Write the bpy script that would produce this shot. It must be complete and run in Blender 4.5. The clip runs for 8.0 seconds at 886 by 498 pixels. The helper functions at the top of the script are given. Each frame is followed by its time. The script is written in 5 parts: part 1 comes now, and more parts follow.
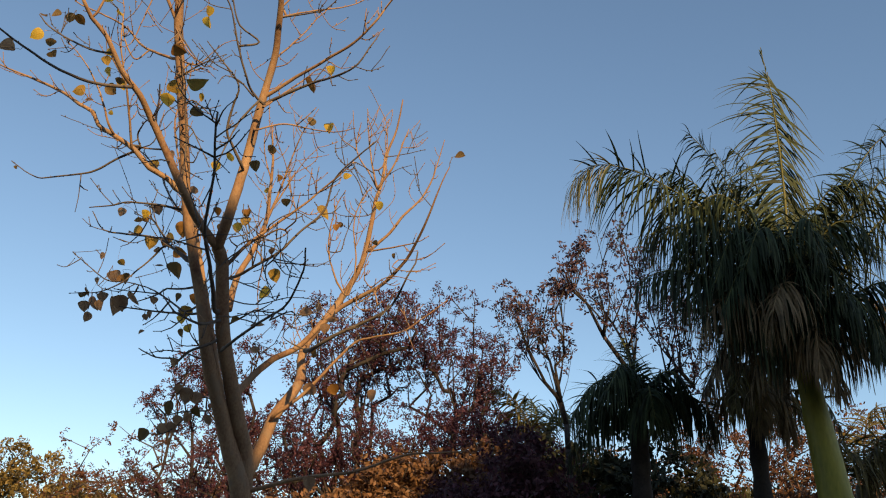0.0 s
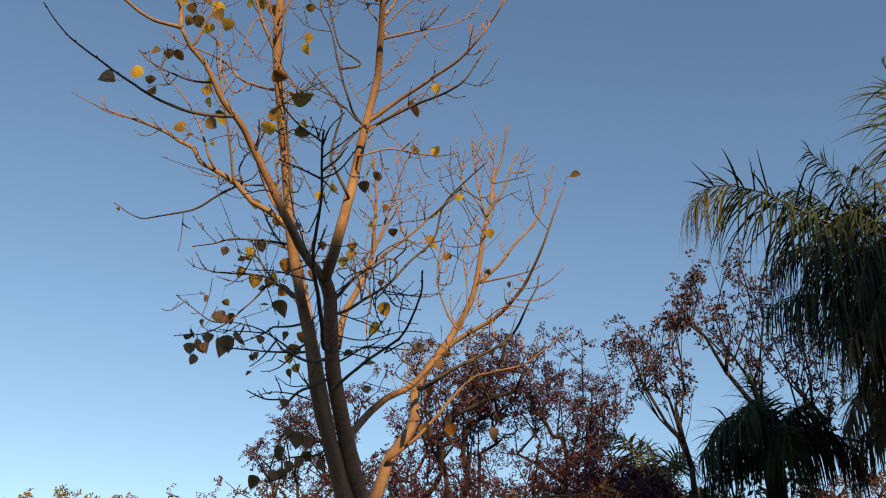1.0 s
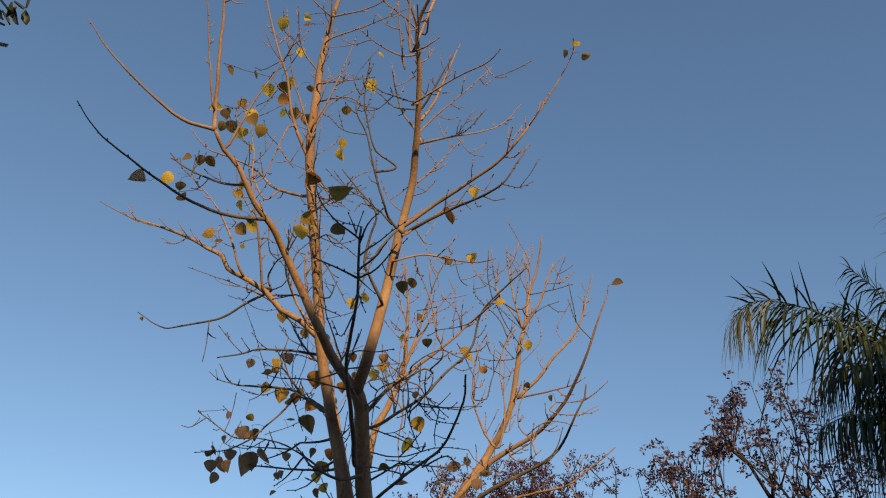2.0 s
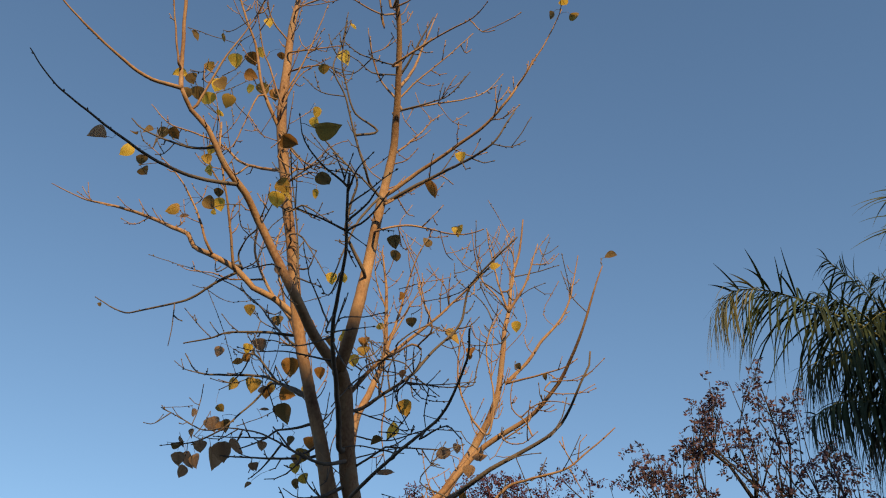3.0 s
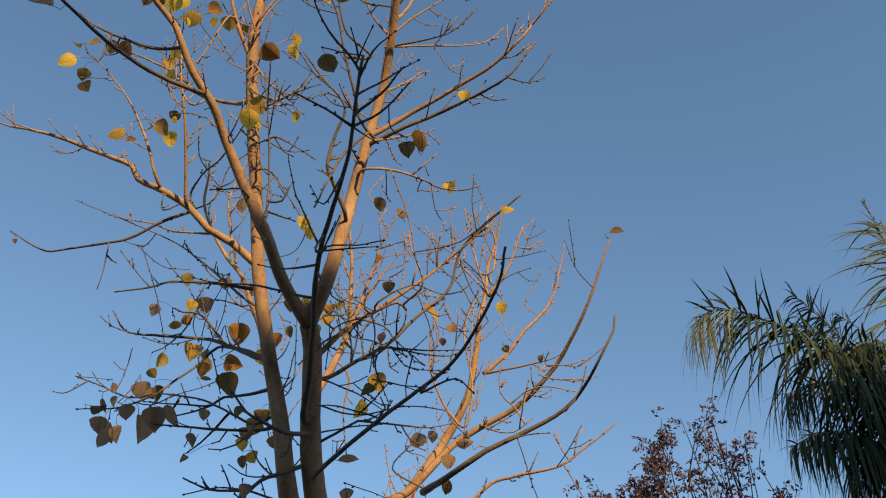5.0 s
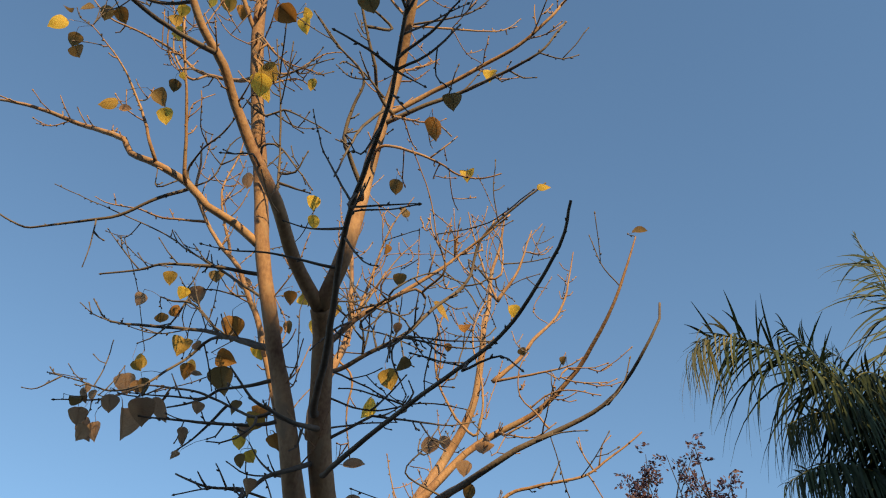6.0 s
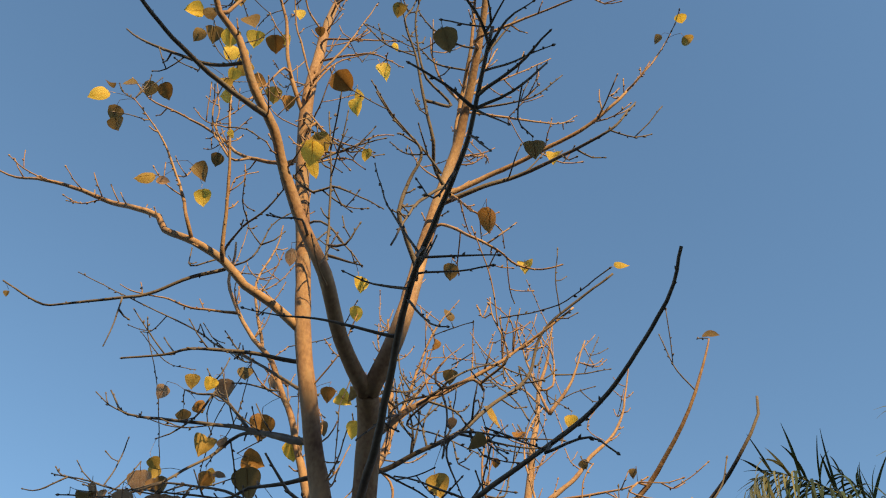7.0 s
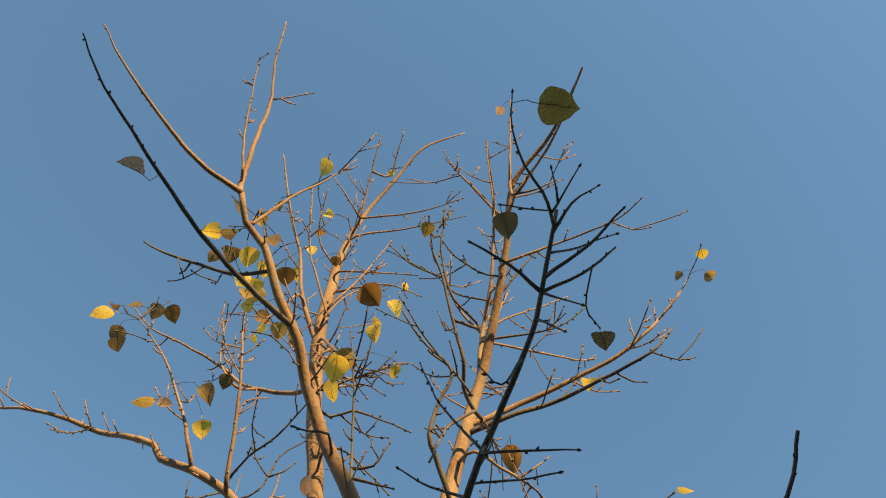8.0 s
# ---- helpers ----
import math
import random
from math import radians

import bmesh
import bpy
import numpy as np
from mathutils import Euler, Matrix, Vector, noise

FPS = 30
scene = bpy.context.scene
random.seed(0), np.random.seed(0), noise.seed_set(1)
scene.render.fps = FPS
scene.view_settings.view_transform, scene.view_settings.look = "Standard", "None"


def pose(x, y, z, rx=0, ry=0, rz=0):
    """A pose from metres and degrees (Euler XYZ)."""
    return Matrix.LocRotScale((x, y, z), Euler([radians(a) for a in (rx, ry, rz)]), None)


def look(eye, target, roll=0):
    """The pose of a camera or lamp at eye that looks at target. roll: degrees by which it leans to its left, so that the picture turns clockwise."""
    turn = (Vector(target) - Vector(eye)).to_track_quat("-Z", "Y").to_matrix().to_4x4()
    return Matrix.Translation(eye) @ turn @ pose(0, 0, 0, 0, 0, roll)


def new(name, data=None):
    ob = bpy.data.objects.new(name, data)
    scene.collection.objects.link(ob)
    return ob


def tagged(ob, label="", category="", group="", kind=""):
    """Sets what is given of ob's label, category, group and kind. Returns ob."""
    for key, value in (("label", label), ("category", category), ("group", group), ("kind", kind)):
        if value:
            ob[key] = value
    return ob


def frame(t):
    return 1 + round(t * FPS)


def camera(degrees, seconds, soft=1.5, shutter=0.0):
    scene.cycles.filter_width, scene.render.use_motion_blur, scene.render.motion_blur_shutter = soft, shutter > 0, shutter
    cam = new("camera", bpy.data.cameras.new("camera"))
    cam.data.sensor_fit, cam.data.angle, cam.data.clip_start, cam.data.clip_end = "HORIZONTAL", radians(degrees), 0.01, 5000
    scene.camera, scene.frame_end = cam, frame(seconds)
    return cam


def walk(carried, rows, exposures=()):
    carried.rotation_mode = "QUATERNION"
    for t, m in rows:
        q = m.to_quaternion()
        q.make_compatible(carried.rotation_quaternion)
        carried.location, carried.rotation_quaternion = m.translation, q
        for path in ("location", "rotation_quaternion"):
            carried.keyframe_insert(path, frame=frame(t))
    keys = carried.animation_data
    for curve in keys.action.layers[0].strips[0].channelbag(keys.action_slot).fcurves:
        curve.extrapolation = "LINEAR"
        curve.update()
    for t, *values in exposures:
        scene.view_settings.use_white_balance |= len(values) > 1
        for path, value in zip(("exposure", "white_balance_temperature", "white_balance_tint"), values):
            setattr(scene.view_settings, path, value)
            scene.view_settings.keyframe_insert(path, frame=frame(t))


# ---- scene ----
cam = camera(50.5, 8.0, soft=1.1)
PATH = [
    (0, (-0.058, 0.644, 1.801), (-0.084, 2.487, 2.578), 2.9),
    (0.5, (-0.11, 0.903, 1.829), (-0.23, 2.742, 2.604), 3.3),
    (1, (-0.26, 1.128, 1.821), (-0.48, 2.917, 2.687), 3.1),
    (1.5, (-0.365, 1.184, 1.833), (-0.608, 2.851, 2.91), 4.2),
    (1.7, (-0.373, 1.287, 1.847), (-0.632, 2.949, 2.93), 4.0),
    (2.8, (-0.658, 1.885, 1.684), (-0.852, 3.476, 2.88), 2.2),
    (3, (-0.699, 2.006, 1.698), (-0.851, 3.62, 2.869), 1.1),
    (3.5, (-0.768, 2.317, 1.709), (-0.896, 3.91, 2.911), 2.8),
    (4, (-0.907, 2.549, 1.686), (-1.033, 4.128, 2.907), 3.9),
    (4.5, (-1.066, 2.744, 1.721), (-1.111, 4.285, 2.995), 1.0),
    (4.7, (-1.118, 2.84, 1.709), (-1.125, 4.384, 2.98), 0.6),
    (5.8, (-1.429, 3.477, 1.707), (-1.321, 4.961, 3.043), 2.0),
    (6, (-1.496, 3.543, 1.708), (-1.367, 5.005, 3.067), 0.5),
    (6.5, (-1.589, 3.814, 1.735), (-1.47, 5.253, 3.118), 2.0),
    (6.8, (-1.611, 4.033, 1.749), (-1.517, 5.376, 3.228), 3.1),
    (7, (-1.653, 4.082, 1.79), (-1.579, 5.305, 3.371), 3.2),
    (7.1, (-1.666, 4.164, 1.809), (-1.589, 5.308, 3.448), 3.6),
    (7.2, (-1.704, 4.154, 1.803), (-1.604, 5.236, 3.482), 3.2),
    (7.3, (-1.701, 4.24, 1.79), (-1.609, 5.241, 3.519), 3.9),
    (7.4, (-1.78, 4.226, 1.828), (-1.657, 5.195, 3.574), 1.7),
    (7.5, (-1.805, 4.291, 1.845), (-1.682, 5.222, 3.612), -0.4),
    (8, (-1.893, 4.53, 1.886), (-1.814, 5.208, 3.766), 1.1),
]
EXPOSURES = [(0, 0.36, 6950, 5), (1, 0.17, 6700, 4), (1.5, 0.17, 6550, 4), (3, 0.28, 6450, 2), (4.5, 0.46, 6450, 1), (6, 0.63, 6450, -1), (6.5, 0.69, 6450, -2), (7, 0.83, 6500, -3), (7.5, 0.9, 6600, -6), (8, 0.95, 6700, -9)]
walk(cam, [(t, look(eye, target, roll)) for t, eye, target, roll in PATH], EXPOSURES)

# ---- light ----
SUN_EL, SUN_AZ = radians(28), radians(22)   # low sun, behind the camera and to its right
to_sun = Vector((math.sin(SUN_AZ) * math.cos(SUN_EL), -math.cos(SUN_AZ) * math.cos(SUN_EL), math.sin(SUN_EL)))
world = bpy.data.worlds.new("sky")
scene.world = world
world.use_nodes = True
wn = world.node_tree
sky = wn.nodes.new("ShaderNodeTexSky")
sky.sky_type, sky.sun_disc = "NISHITA", False
sky.sun_elevation, sky.sun_rotation = SUN_EL, math.pi - SUN_AZ
sky.air_density, sky.dust_density, sky.ozone_density = 1.0, 0.4, 2.1
back = wn.nodes["Background"]
wn.links.new(sky.outputs["Color"], back.inputs["Color"])
back.inputs["Strength"].default_value = 0.13
sun_data = bpy.data.lights.new("sun", "SUN")
sun_data.energy, sun_data.angle, sun_data.color = 5.0, radians(0.8), (1.0, 0.665, 0.30)
sun = new("sun", sun_data)
sun.matrix_world = Matrix.Translation((0, -20, 20)) @ to_sun.to_track_quat("Z", "Y").to_matrix().to_4x4()


# ---- materials ----
def material(name, low, high, scale=8.0, rough=0.8, bump=0.3, fine=60.0, stretch=(1, 1, 1), spots=None, through_light=0.0, per_piece=0.0, spec=0.3):
    """A surface with two scales of noise between two colours, bump, and stains of a third colour."""
    m = bpy.data.materials.new(name)
    m.use_nodes = True
    n, l = m.node_tree.nodes, m.node_tree.links
    bsdf = n["Principled BSDF"]
    place = n.new("ShaderNodeTexCoord")
    mapping = n.new("ShaderNodeMapping")
    mapping.inputs["Scale"].default_value = stretch
    l.new(place.outputs["Object"], mapping.inputs["Vector"])
    big, small = n.new("ShaderNodeTexNoise"), n.new("ShaderNodeTexNoise")
    big.inputs["Scale"].default_value, small.inputs["Scale"].default_value = scale, fine
    big.inputs["Detail"].default_value = 5
    for x in (big, small):
        l.new(mapping.outputs["Vector"], x.inputs["Vector"])
    mix = n.new("ShaderNodeMath")
    mix.operation = "MULTIPLY_ADD"
    mix.inputs[1].default_value, mix.inputs[2].default_value = 0.45, 0.0
    l.new(small.outputs["Fac"], mix.inputs[0])
    add = n.new("ShaderNodeMath")
    add.operation = "MULTIPLY_ADD"
    add.inputs[1].default_value = 0.75
    l.new(big.outputs["Fac"], add.inputs[0])
    l.new(mix.outputs[0], add.inputs[2])
    ramp = n.new("ShaderNodeValToRGB")
    ramp.color_ramp.elements[0].position, ramp.color_ramp.elements[1].position = 0.38, 0.82
    ramp.color_ramp.elements[0].color, ramp.color_ramp.elements[1].color = (*low, 1), (*high, 1)
    l.new(add.outputs[0], ramp.inputs["Fac"])
    colour = ramp.outputs["Color"]
    if spots:
        patch = n.new("ShaderNodeTexNoise")
        patch.inputs["Scale"].default_value = scale * 2.3
        l.new(mapping.outputs["Vector"], patch.inputs["Vector"])
        edge = n.new("ShaderNodeMapRange")
        edge.inputs["From Min"].default_value, edge.inputs["From Max"].default_value = 0.56, 0.66
        l.new(patch.outputs["Fac"], edge.inputs["Value"])
        blend = n.new("ShaderNodeMix")
        blend.data_type = "RGBA"
        l.new(edge.outputs["Result"], blend.inputs["Factor"])
        l.new(colour, blend.inputs["A"])
        blend.inputs["B"].default_value = (*spots, 1)
        colour = blend.outputs["Result"]
    if per_piece:
        geo = n.new("ShaderNodeNewGeometry")
        info = n.new("ShaderNodeObjectInfo")
        both = n.new("ShaderNodeMath")
        both.operation = "ADD"
        l.new(geo.outputs["Random Per Island"], both.inputs[0])
        l.new(info.outputs["Random"], both.inputs[1])
        part_of = n.new("ShaderNodeMath")
        part_of.operation = "FRACT"
        l.new(both.outputs[0], part_of.inputs[0])
        span = n.new("ShaderNodeMapRange")
        span.inputs["To Min"].default_value, span.inputs["To Max"].default_value = 1 - per_piece, 1 + per_piece
        l.new(part_of.outputs[0], span.inputs["Value"])
        hue = n.new("ShaderNodeHueSaturation")
        l.new(span.outputs["Result"], hue.inputs["Value"])
        l.new(colour, hue.inputs["Color"])
        colour = hue.outputs["Color"]
    l.new(colour, bsdf.inputs["Base Color"])
    bsdf.inputs["Roughness"].default_value = rough
    bsdf.inputs["Specular IOR Level"].default_value = spec
    b = n.new("ShaderNodeBump")
    b.inputs["Strength"].default_value, b.inputs["Distance"].default_value = bump, 0.01
    l.new(add.outputs[0], b.inputs["Height"])
    l.new(b.outputs["Normal"], bsdf.inputs["Normal"])
    if through_light:
        clear = n.new("ShaderNodeBsdfTranslucent")
        l.new(colour, clear.inputs["Color"])
        both_sides = n.new("ShaderNodeMixShader")
        both_sides.inputs["Fac"].default_value = through_light
        l.new(bsdf.outputs[0], both_sides.inputs[1])
        l.new(clear.outputs[0], both_sides.inputs[2])
        l.new(both_sides.outputs[0], n["Material Output"].inputs["Surface"])
    return m


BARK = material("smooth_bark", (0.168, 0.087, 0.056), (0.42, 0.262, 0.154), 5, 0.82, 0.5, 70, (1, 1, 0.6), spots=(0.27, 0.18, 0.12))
# twig bark; its darker colour also paints shade onto limbs of the bare tree
TWIG_SHADE = material("twig_and_shaded_stem_bark", (0.085, 0.068, 0.062), (0.17, 0.132, 0.11), 14, 0.8, 0.5, 90)
LEAF = {
    "y": material("yellow_leaf", (0.72, 0.45, 0.05), (0.90, 0.63, 0.11), 30, 0.5, 0.25, 160, spots=(0.36, 0.20, 0.035), through_light=0.5, per_piece=0.18),
    "o": material("amber_leaf", (0.24, 0.105, 0.025), (0.40, 0.20, 0.05), 30, 0.55, 0.25, 160, spots=(0.14, 0.06, 0.02), through_light=0.4, per_piece=0.18),
    "b": material("brown_leaf", (0.28, 0.165, 0.095), (0.45, 0.28, 0.165), 30, 0.6, 0.25, 160, spots=(0.17, 0.10, 0.065), through_light=0.58, per_piece=0.2),
    "g": material("olive_leaf", (0.14, 0.090, 0.036), (0.27, 0.168, 0.060), 30, 0.5, 0.25, 160, spots=(0.18, 0.12, 0.045), through_light=0.45, per_piece=0.2),
    "m": material("mottled_leaf", (0.35, 0.21, 0.045), (0.53, 0.34, 0.075), 24, 0.5, 0.25, 160, spots=(0.22, 0.13, 0.035), through_light=0.45, per_piece=0.12),
}
FROND = material("palm_leaflet", (0.020, 0.032, 0.016), (0.060, 0.074, 0.032), 6, 0.6, 0.2, 40, through_light=0.08, per_piece=0.5, spec=0.2)
DRY_FROND = material("dry_palm_leaflet", (0.10, 0.068, 0.036), (0.24, 0.165, 0.085), 6, 0.7, 0.2, 40, per_piece=0.3)
OLIVE_FROND = material("olive_palm_leaflet", (0.075, 0.062, 0.020), (0.18, 0.14, 0.04), 6, 0.6, 0.2, 40, through_light=0.1, per_piece=0.4)
STRAW_FROND = material("bleached_palm_leaflet", (0.13, 0.125, 0.065), (0.27, 0.245, 0.125), 6, 0.7, 0.2, 40, through_light=0.15, per_piece=0.25)
RACHIS = material("palm_rachis", (0.075, 0.075, 0.022), (0.16, 0.145, 0.04), 6, 0.55, 0.2, 40)
SHAFT = material("palm_crownshaft", (0.15, 0.14, 0.026), (0.34, 0.30, 0.05), 3, 0.5, 0.2, 30, (1, 1, 0.3))
PALM_TRUNK = material("palm_trunk", (0.16, 0.14, 0.10), (0.30, 0.26, 0.19), 5, 0.85, 0.5, 50, (1, 1, 3))
RED_LEAF = material("wine_red_leaflet", (0.048, 0.017, 0.027), (0.115, 0.043, 0.058), 3, 0.55, 0.1, 20, through_light=0.2, per_piece=0.45)
PINK_LEAF = material("dusty_pink_leaflet", (0.058, 0.032, 0.044), (0.145, 0.084, 0.104), 3, 0.55, 0.1, 20, through_light=0.2, per_piece=0.45)
BROWN_LEAF = material("brown_leaflet", (0.10, 0.050, 0.028), (0.24, 0.125, 0.065), 3, 0.6, 0.1, 20, through_light=0.15, per_piece=0.4)
RUST_LEAF = material("rust_leaflet", (0.08, 0.034, 0.022), (0.18, 0.08, 0.045), 3, 0.6, 0.1, 20, through_light=0.2, per_piece=0.45)
GREEN_LEAF = material("dull_green_leaflet", (0.13, 0.098, 0.032), (0.28, 0.19, 0.062), 3, 0.6, 0.1, 20, through_light=0.2, per_piece=0.4)
DARK_LEAF = material("dark_leaf", (0.03, 0.035, 0.02), (0.06, 0.06, 0.03), 6, 0.5, 0.1, 40, through_light=0.15, per_piece=0.3)
WOOD = material("grey_bark", (0.05, 0.042, 0.035), (0.12, 0.095, 0.075), 6, 0.85, 0.4, 40)
DARK_WOOD = material("dark_bark", (0.020, 0.016, 0.015), (0.055, 0.042, 0.036), 6, 0.85, 0.4, 40)
GROUND = material("sandy_ground", (0.10, 0.085, 0.06), (0.20, 0.17, 0.125), 0.8, 0.95, 0.6, 14, spots=(0.16, 0.14, 0.08))
PLASTER = material("grey_plaster", (0.22, 0.20, 0.17), (0.32, 0.29, 0.25), 1.5, 0.9, 0.3, 40)
ROOF = material("roof_concrete", (0.22, 0.21, 0.19), (0.34, 0.32, 0.29), 2, 0.9, 0.4, 40)
PANE = material("dark_window_pane", (0.02, 0.025, 0.03), (0.035, 0.04, 0.045), 1, 0.1, 0.0, 5, spec=0.6)
FRAME = material("white_window_frame", (0.55, 0.55, 0.53), (0.68, 0.67, 0.65), 4, 0.5, 0.1, 40)


# ---- building blocks ----
def mesh_object(name, verts, faces, mat, parent=None, label="", kind="", smooth=True):
    me = bpy.data.meshes.new(name)
    me.from_pydata([tuple(v) for v in verts], [], faces)
    me.materials.append(mat)
    if smooth:
        me.polygons.foreach_set("use_smooth", [True] * len(me.polygons))
    ob = new(name, me)
    if parent:
        ob.parent = parent
        ob.matrix_parent_inverse = parent.matrix_world.inverted()
    return tagged(ob, label=label, kind=kind)


def thing(name, place, label, category, group="", kind=""):
    """The Empty at a thing's base, to which its parts belong."""
    ob = new(name)
    ob.empty_display_size = 0.2
    ob.matrix_world = Matrix.Translation(place)
    bpy.context.view_layer.update()
    return tagged(ob, label=label, category=category, group=group, kind=kind)


def box(verts, faces, lo, hi):
    k = len(verts)
    verts += [(x, y, z) for z in (lo[2], hi[2]) for y in (lo[1], hi[1]) for x in (lo[0], hi[0])]
    faces += [tuple(k + i for i in f) for f in ((0, 2, 3, 1), (4, 5, 7, 6), (0, 1, 5, 4), (2, 6, 7, 3), (0, 4, 6, 2), (1, 3, 7, 5))]


def spline(points, step):
    """Points along a smooth curve through the given points."""
    p = [Vector(q) for q in points]
    p = [p[0] * 2 - p[1], *p, p[-1] * 2 - p[-2]]
    out = []
    for a, b, c, d in zip(p, p[1:], p[2:], p[3:]):
        n = max(1, int((c - b).length / step))
        for i in range(n):
            t = i / n
            out.append(0.5 * (2 * b + (c - a) * t + (2 * a - 5 * b + 4 * c - d) * t * t + (3 * b - a - 3 * c + d) * t ** 3))
    return out + [p[-2]]


def tube(verts, faces, line, radii, sides, knobs=0.0):
    """A round, slightly uneven stem along a line of points."""
    k = len(verts)
    side = Vector((0.31, 0.87, 0.38))
    for i, q in enumerate(line):
        way = (line[min(i + 1, len(line) - 1)] - line[max(i - 1, 0)]).normalized()
        side = (side - way * side.dot(way)).normalized()
        other = way.cross(side)
        for j in range(sides):
            a = 2 * math.pi * j / sides
            r = radii[i] * (1 + knobs * noise.noise(q * 9 + Vector((j * 1.7, 0, 0))))
            verts.append(q + (side * math.cos(a) + other * math.sin(a)) * r)
    for i in range(len(line) - 1):
        for j in range(sides):
            a, b = k + i * sides + j, k + i * sides + (j + 1) % sides
            faces.append((a, b, b + sides, a + sides))
    faces.append(tuple(k + (len(line) - 1) * sides + j for j in range(sides)))
    faces.append(tuple(k + j for j in reversed(range(sides))))


def bud(verts, faces, place, way, size):
    k = len(verts)
    side = way.orthogonal().normalized()
    other = way.cross(side)
    for r, h in ((0.6, 0.0), (0.8, 0.6), (0.1, 1.4)):
        verts += [place + way * h * size + (side * math.cos(a) + other * math.sin(a)) * r * size * 0.6 for a in (0, 1.57, 3.14, 4.71)]
    for i in (0, 4):
        faces += [(k + i + j, k + i + (j + 1) % 4, k + i + 4 + (j + 1) % 4, k + i + 4 + j) for j in range(4)]
    faces.append((k + 8, k + 9, k + 10, k + 11))


# ---- ground, and an unseen house added behind the camera to cast shade ----
gv, gf = [], []
N = 60
for j in range(N + 1):
    for i in range(N + 1):
        x, y = [math.copysign(abs(t) ** 2.2 * 900, t) for t in (2 * i / N - 1, 2 * j / N - 1)]
        gv.append((x, y + 8, 0.06 * noise.noise(Vector((x * 0.3, y * 0.3, 0)))))
gf = [(j * (N + 1) + i, j * (N + 1) + i + 1, (j + 1) * (N + 1) + i + 1, (j + 1) * (N + 1) + i) for j in range(N) for i in range(N)]
tagged(mesh_object("ground", gv, gf, GROUND), "sandy garden ground with dry grass patches", "ground", kind="structure")

SHADE_HOUSE_TOP = 10.15
house = thing("house", (1, -6.5, 0), "unseen grey plastered house added to cast shade, with flat roofs at three levels", "house")
STEP_X, STEP_DOWN = 2.90, 1.1   # the roof is lower over the right-hand wing, so sun reaches the back limbs
SHADE_BLOCK_X, SHADE_BLOCK_TOP = 6.6, 13.4   # the tall block beyond the wing, unseen, added to keep the palms in shade
v, f = [], []
box(v, f, (-15, -10, -0.05), (STEP_X - 0.02, -3.1, SHADE_HOUSE_TOP - 0.35))
mesh_object("wall", v, f, PLASTER, house, smooth=False)
v, f = [], []
box(v, f, (STEP_X - 0.02, -9.99, -0.05), (SHADE_BLOCK_X, -3.404, SHADE_HOUSE_TOP - STEP_DOWN - 0.35))
mesh_object("wall", v, f, PLASTER, house, smooth=False)
v, f = [], []
box(v, f, (SHADE_BLOCK_X + 0.002, -9.98, -0.05), (17, -3.2, SHADE_BLOCK_TOP - 0.35))
mesh_object("wall", v, f, PLASTER, house, smooth=False)
v, f = [], []
box(v, f, (SHADE_BLOCK_X - 0.1, -10.3, SHADE_BLOCK_TOP - 0.346), (17.3, -3.0, SHADE_BLOCK_TOP))
mesh_object("roof", v, f, ROOF, house, "flat concrete roof slab of the tall block added to shade the palms", smooth=False)
v, f = [], []
box(v, f, (-15.3, -10.3, SHADE_HOUSE_TOP - 0.346), (STEP_X, -3.0, SHADE_HOUSE_TOP))
mesh_object("roof", v, f, ROOF, house, "flat concrete roof slab", smooth=False)
v, f = [], []
box(v, f, (STEP_X + 0.002, -10.3, SHADE_HOUSE_TOP - STEP_DOWN - 0.346), (SHADE_BLOCK_X - 0.002, -3.0, SHADE_HOUSE_TOP - STEP_DOWN))
mesh_object("roof", v, f, ROOF, house, "lower flat concrete roof slab", smooth=False)
for zz in (1.0, 3.9, 6.6):
    for xx in (-12, -7, -2, 3.4, 8, 13):
        front = -3.1 if xx < STEP_X else -3.404 if xx < SHADE_BLOCK_X else -3.2
        v, f = [], []
        box(v, f, (xx, front - 0.02, zz), (xx + 1.5, front + 0.05, zz + 1.4))
        w = mesh_object("window", v, f, FRAME, house, smooth=False)
        v, f = [], []
        for q in (0.08, 0.79):
            box(v, f, (xx + q, front + 0.054, zz + 0.08), (xx + q + 0.63, front + 0.06, zz + 1.32))
        mesh_object("pane", v, f, PANE, w, smooth=False)

# ---- the bare tree ----
tree = thing("bare_tree", (-1.63, 7.62, 0), "leafless tan-barked tree with a few yellow heart-shaped leaves", "tree")
lines, wood, stout = {}, [], []
# stems whose shade is put into their colour by the darker bark
SHADED_STEMS = ("DS", "F", "K", "G", "T", "N", "X", "Ha", "Hb", "LLt", "LLk", "LLy", "LLx", "LLd", "CLd", "CLw", "R2", "R5d", "Rd", "R13", "B", "V", "Gd", "L_", "J_")
rng = random.Random(7)


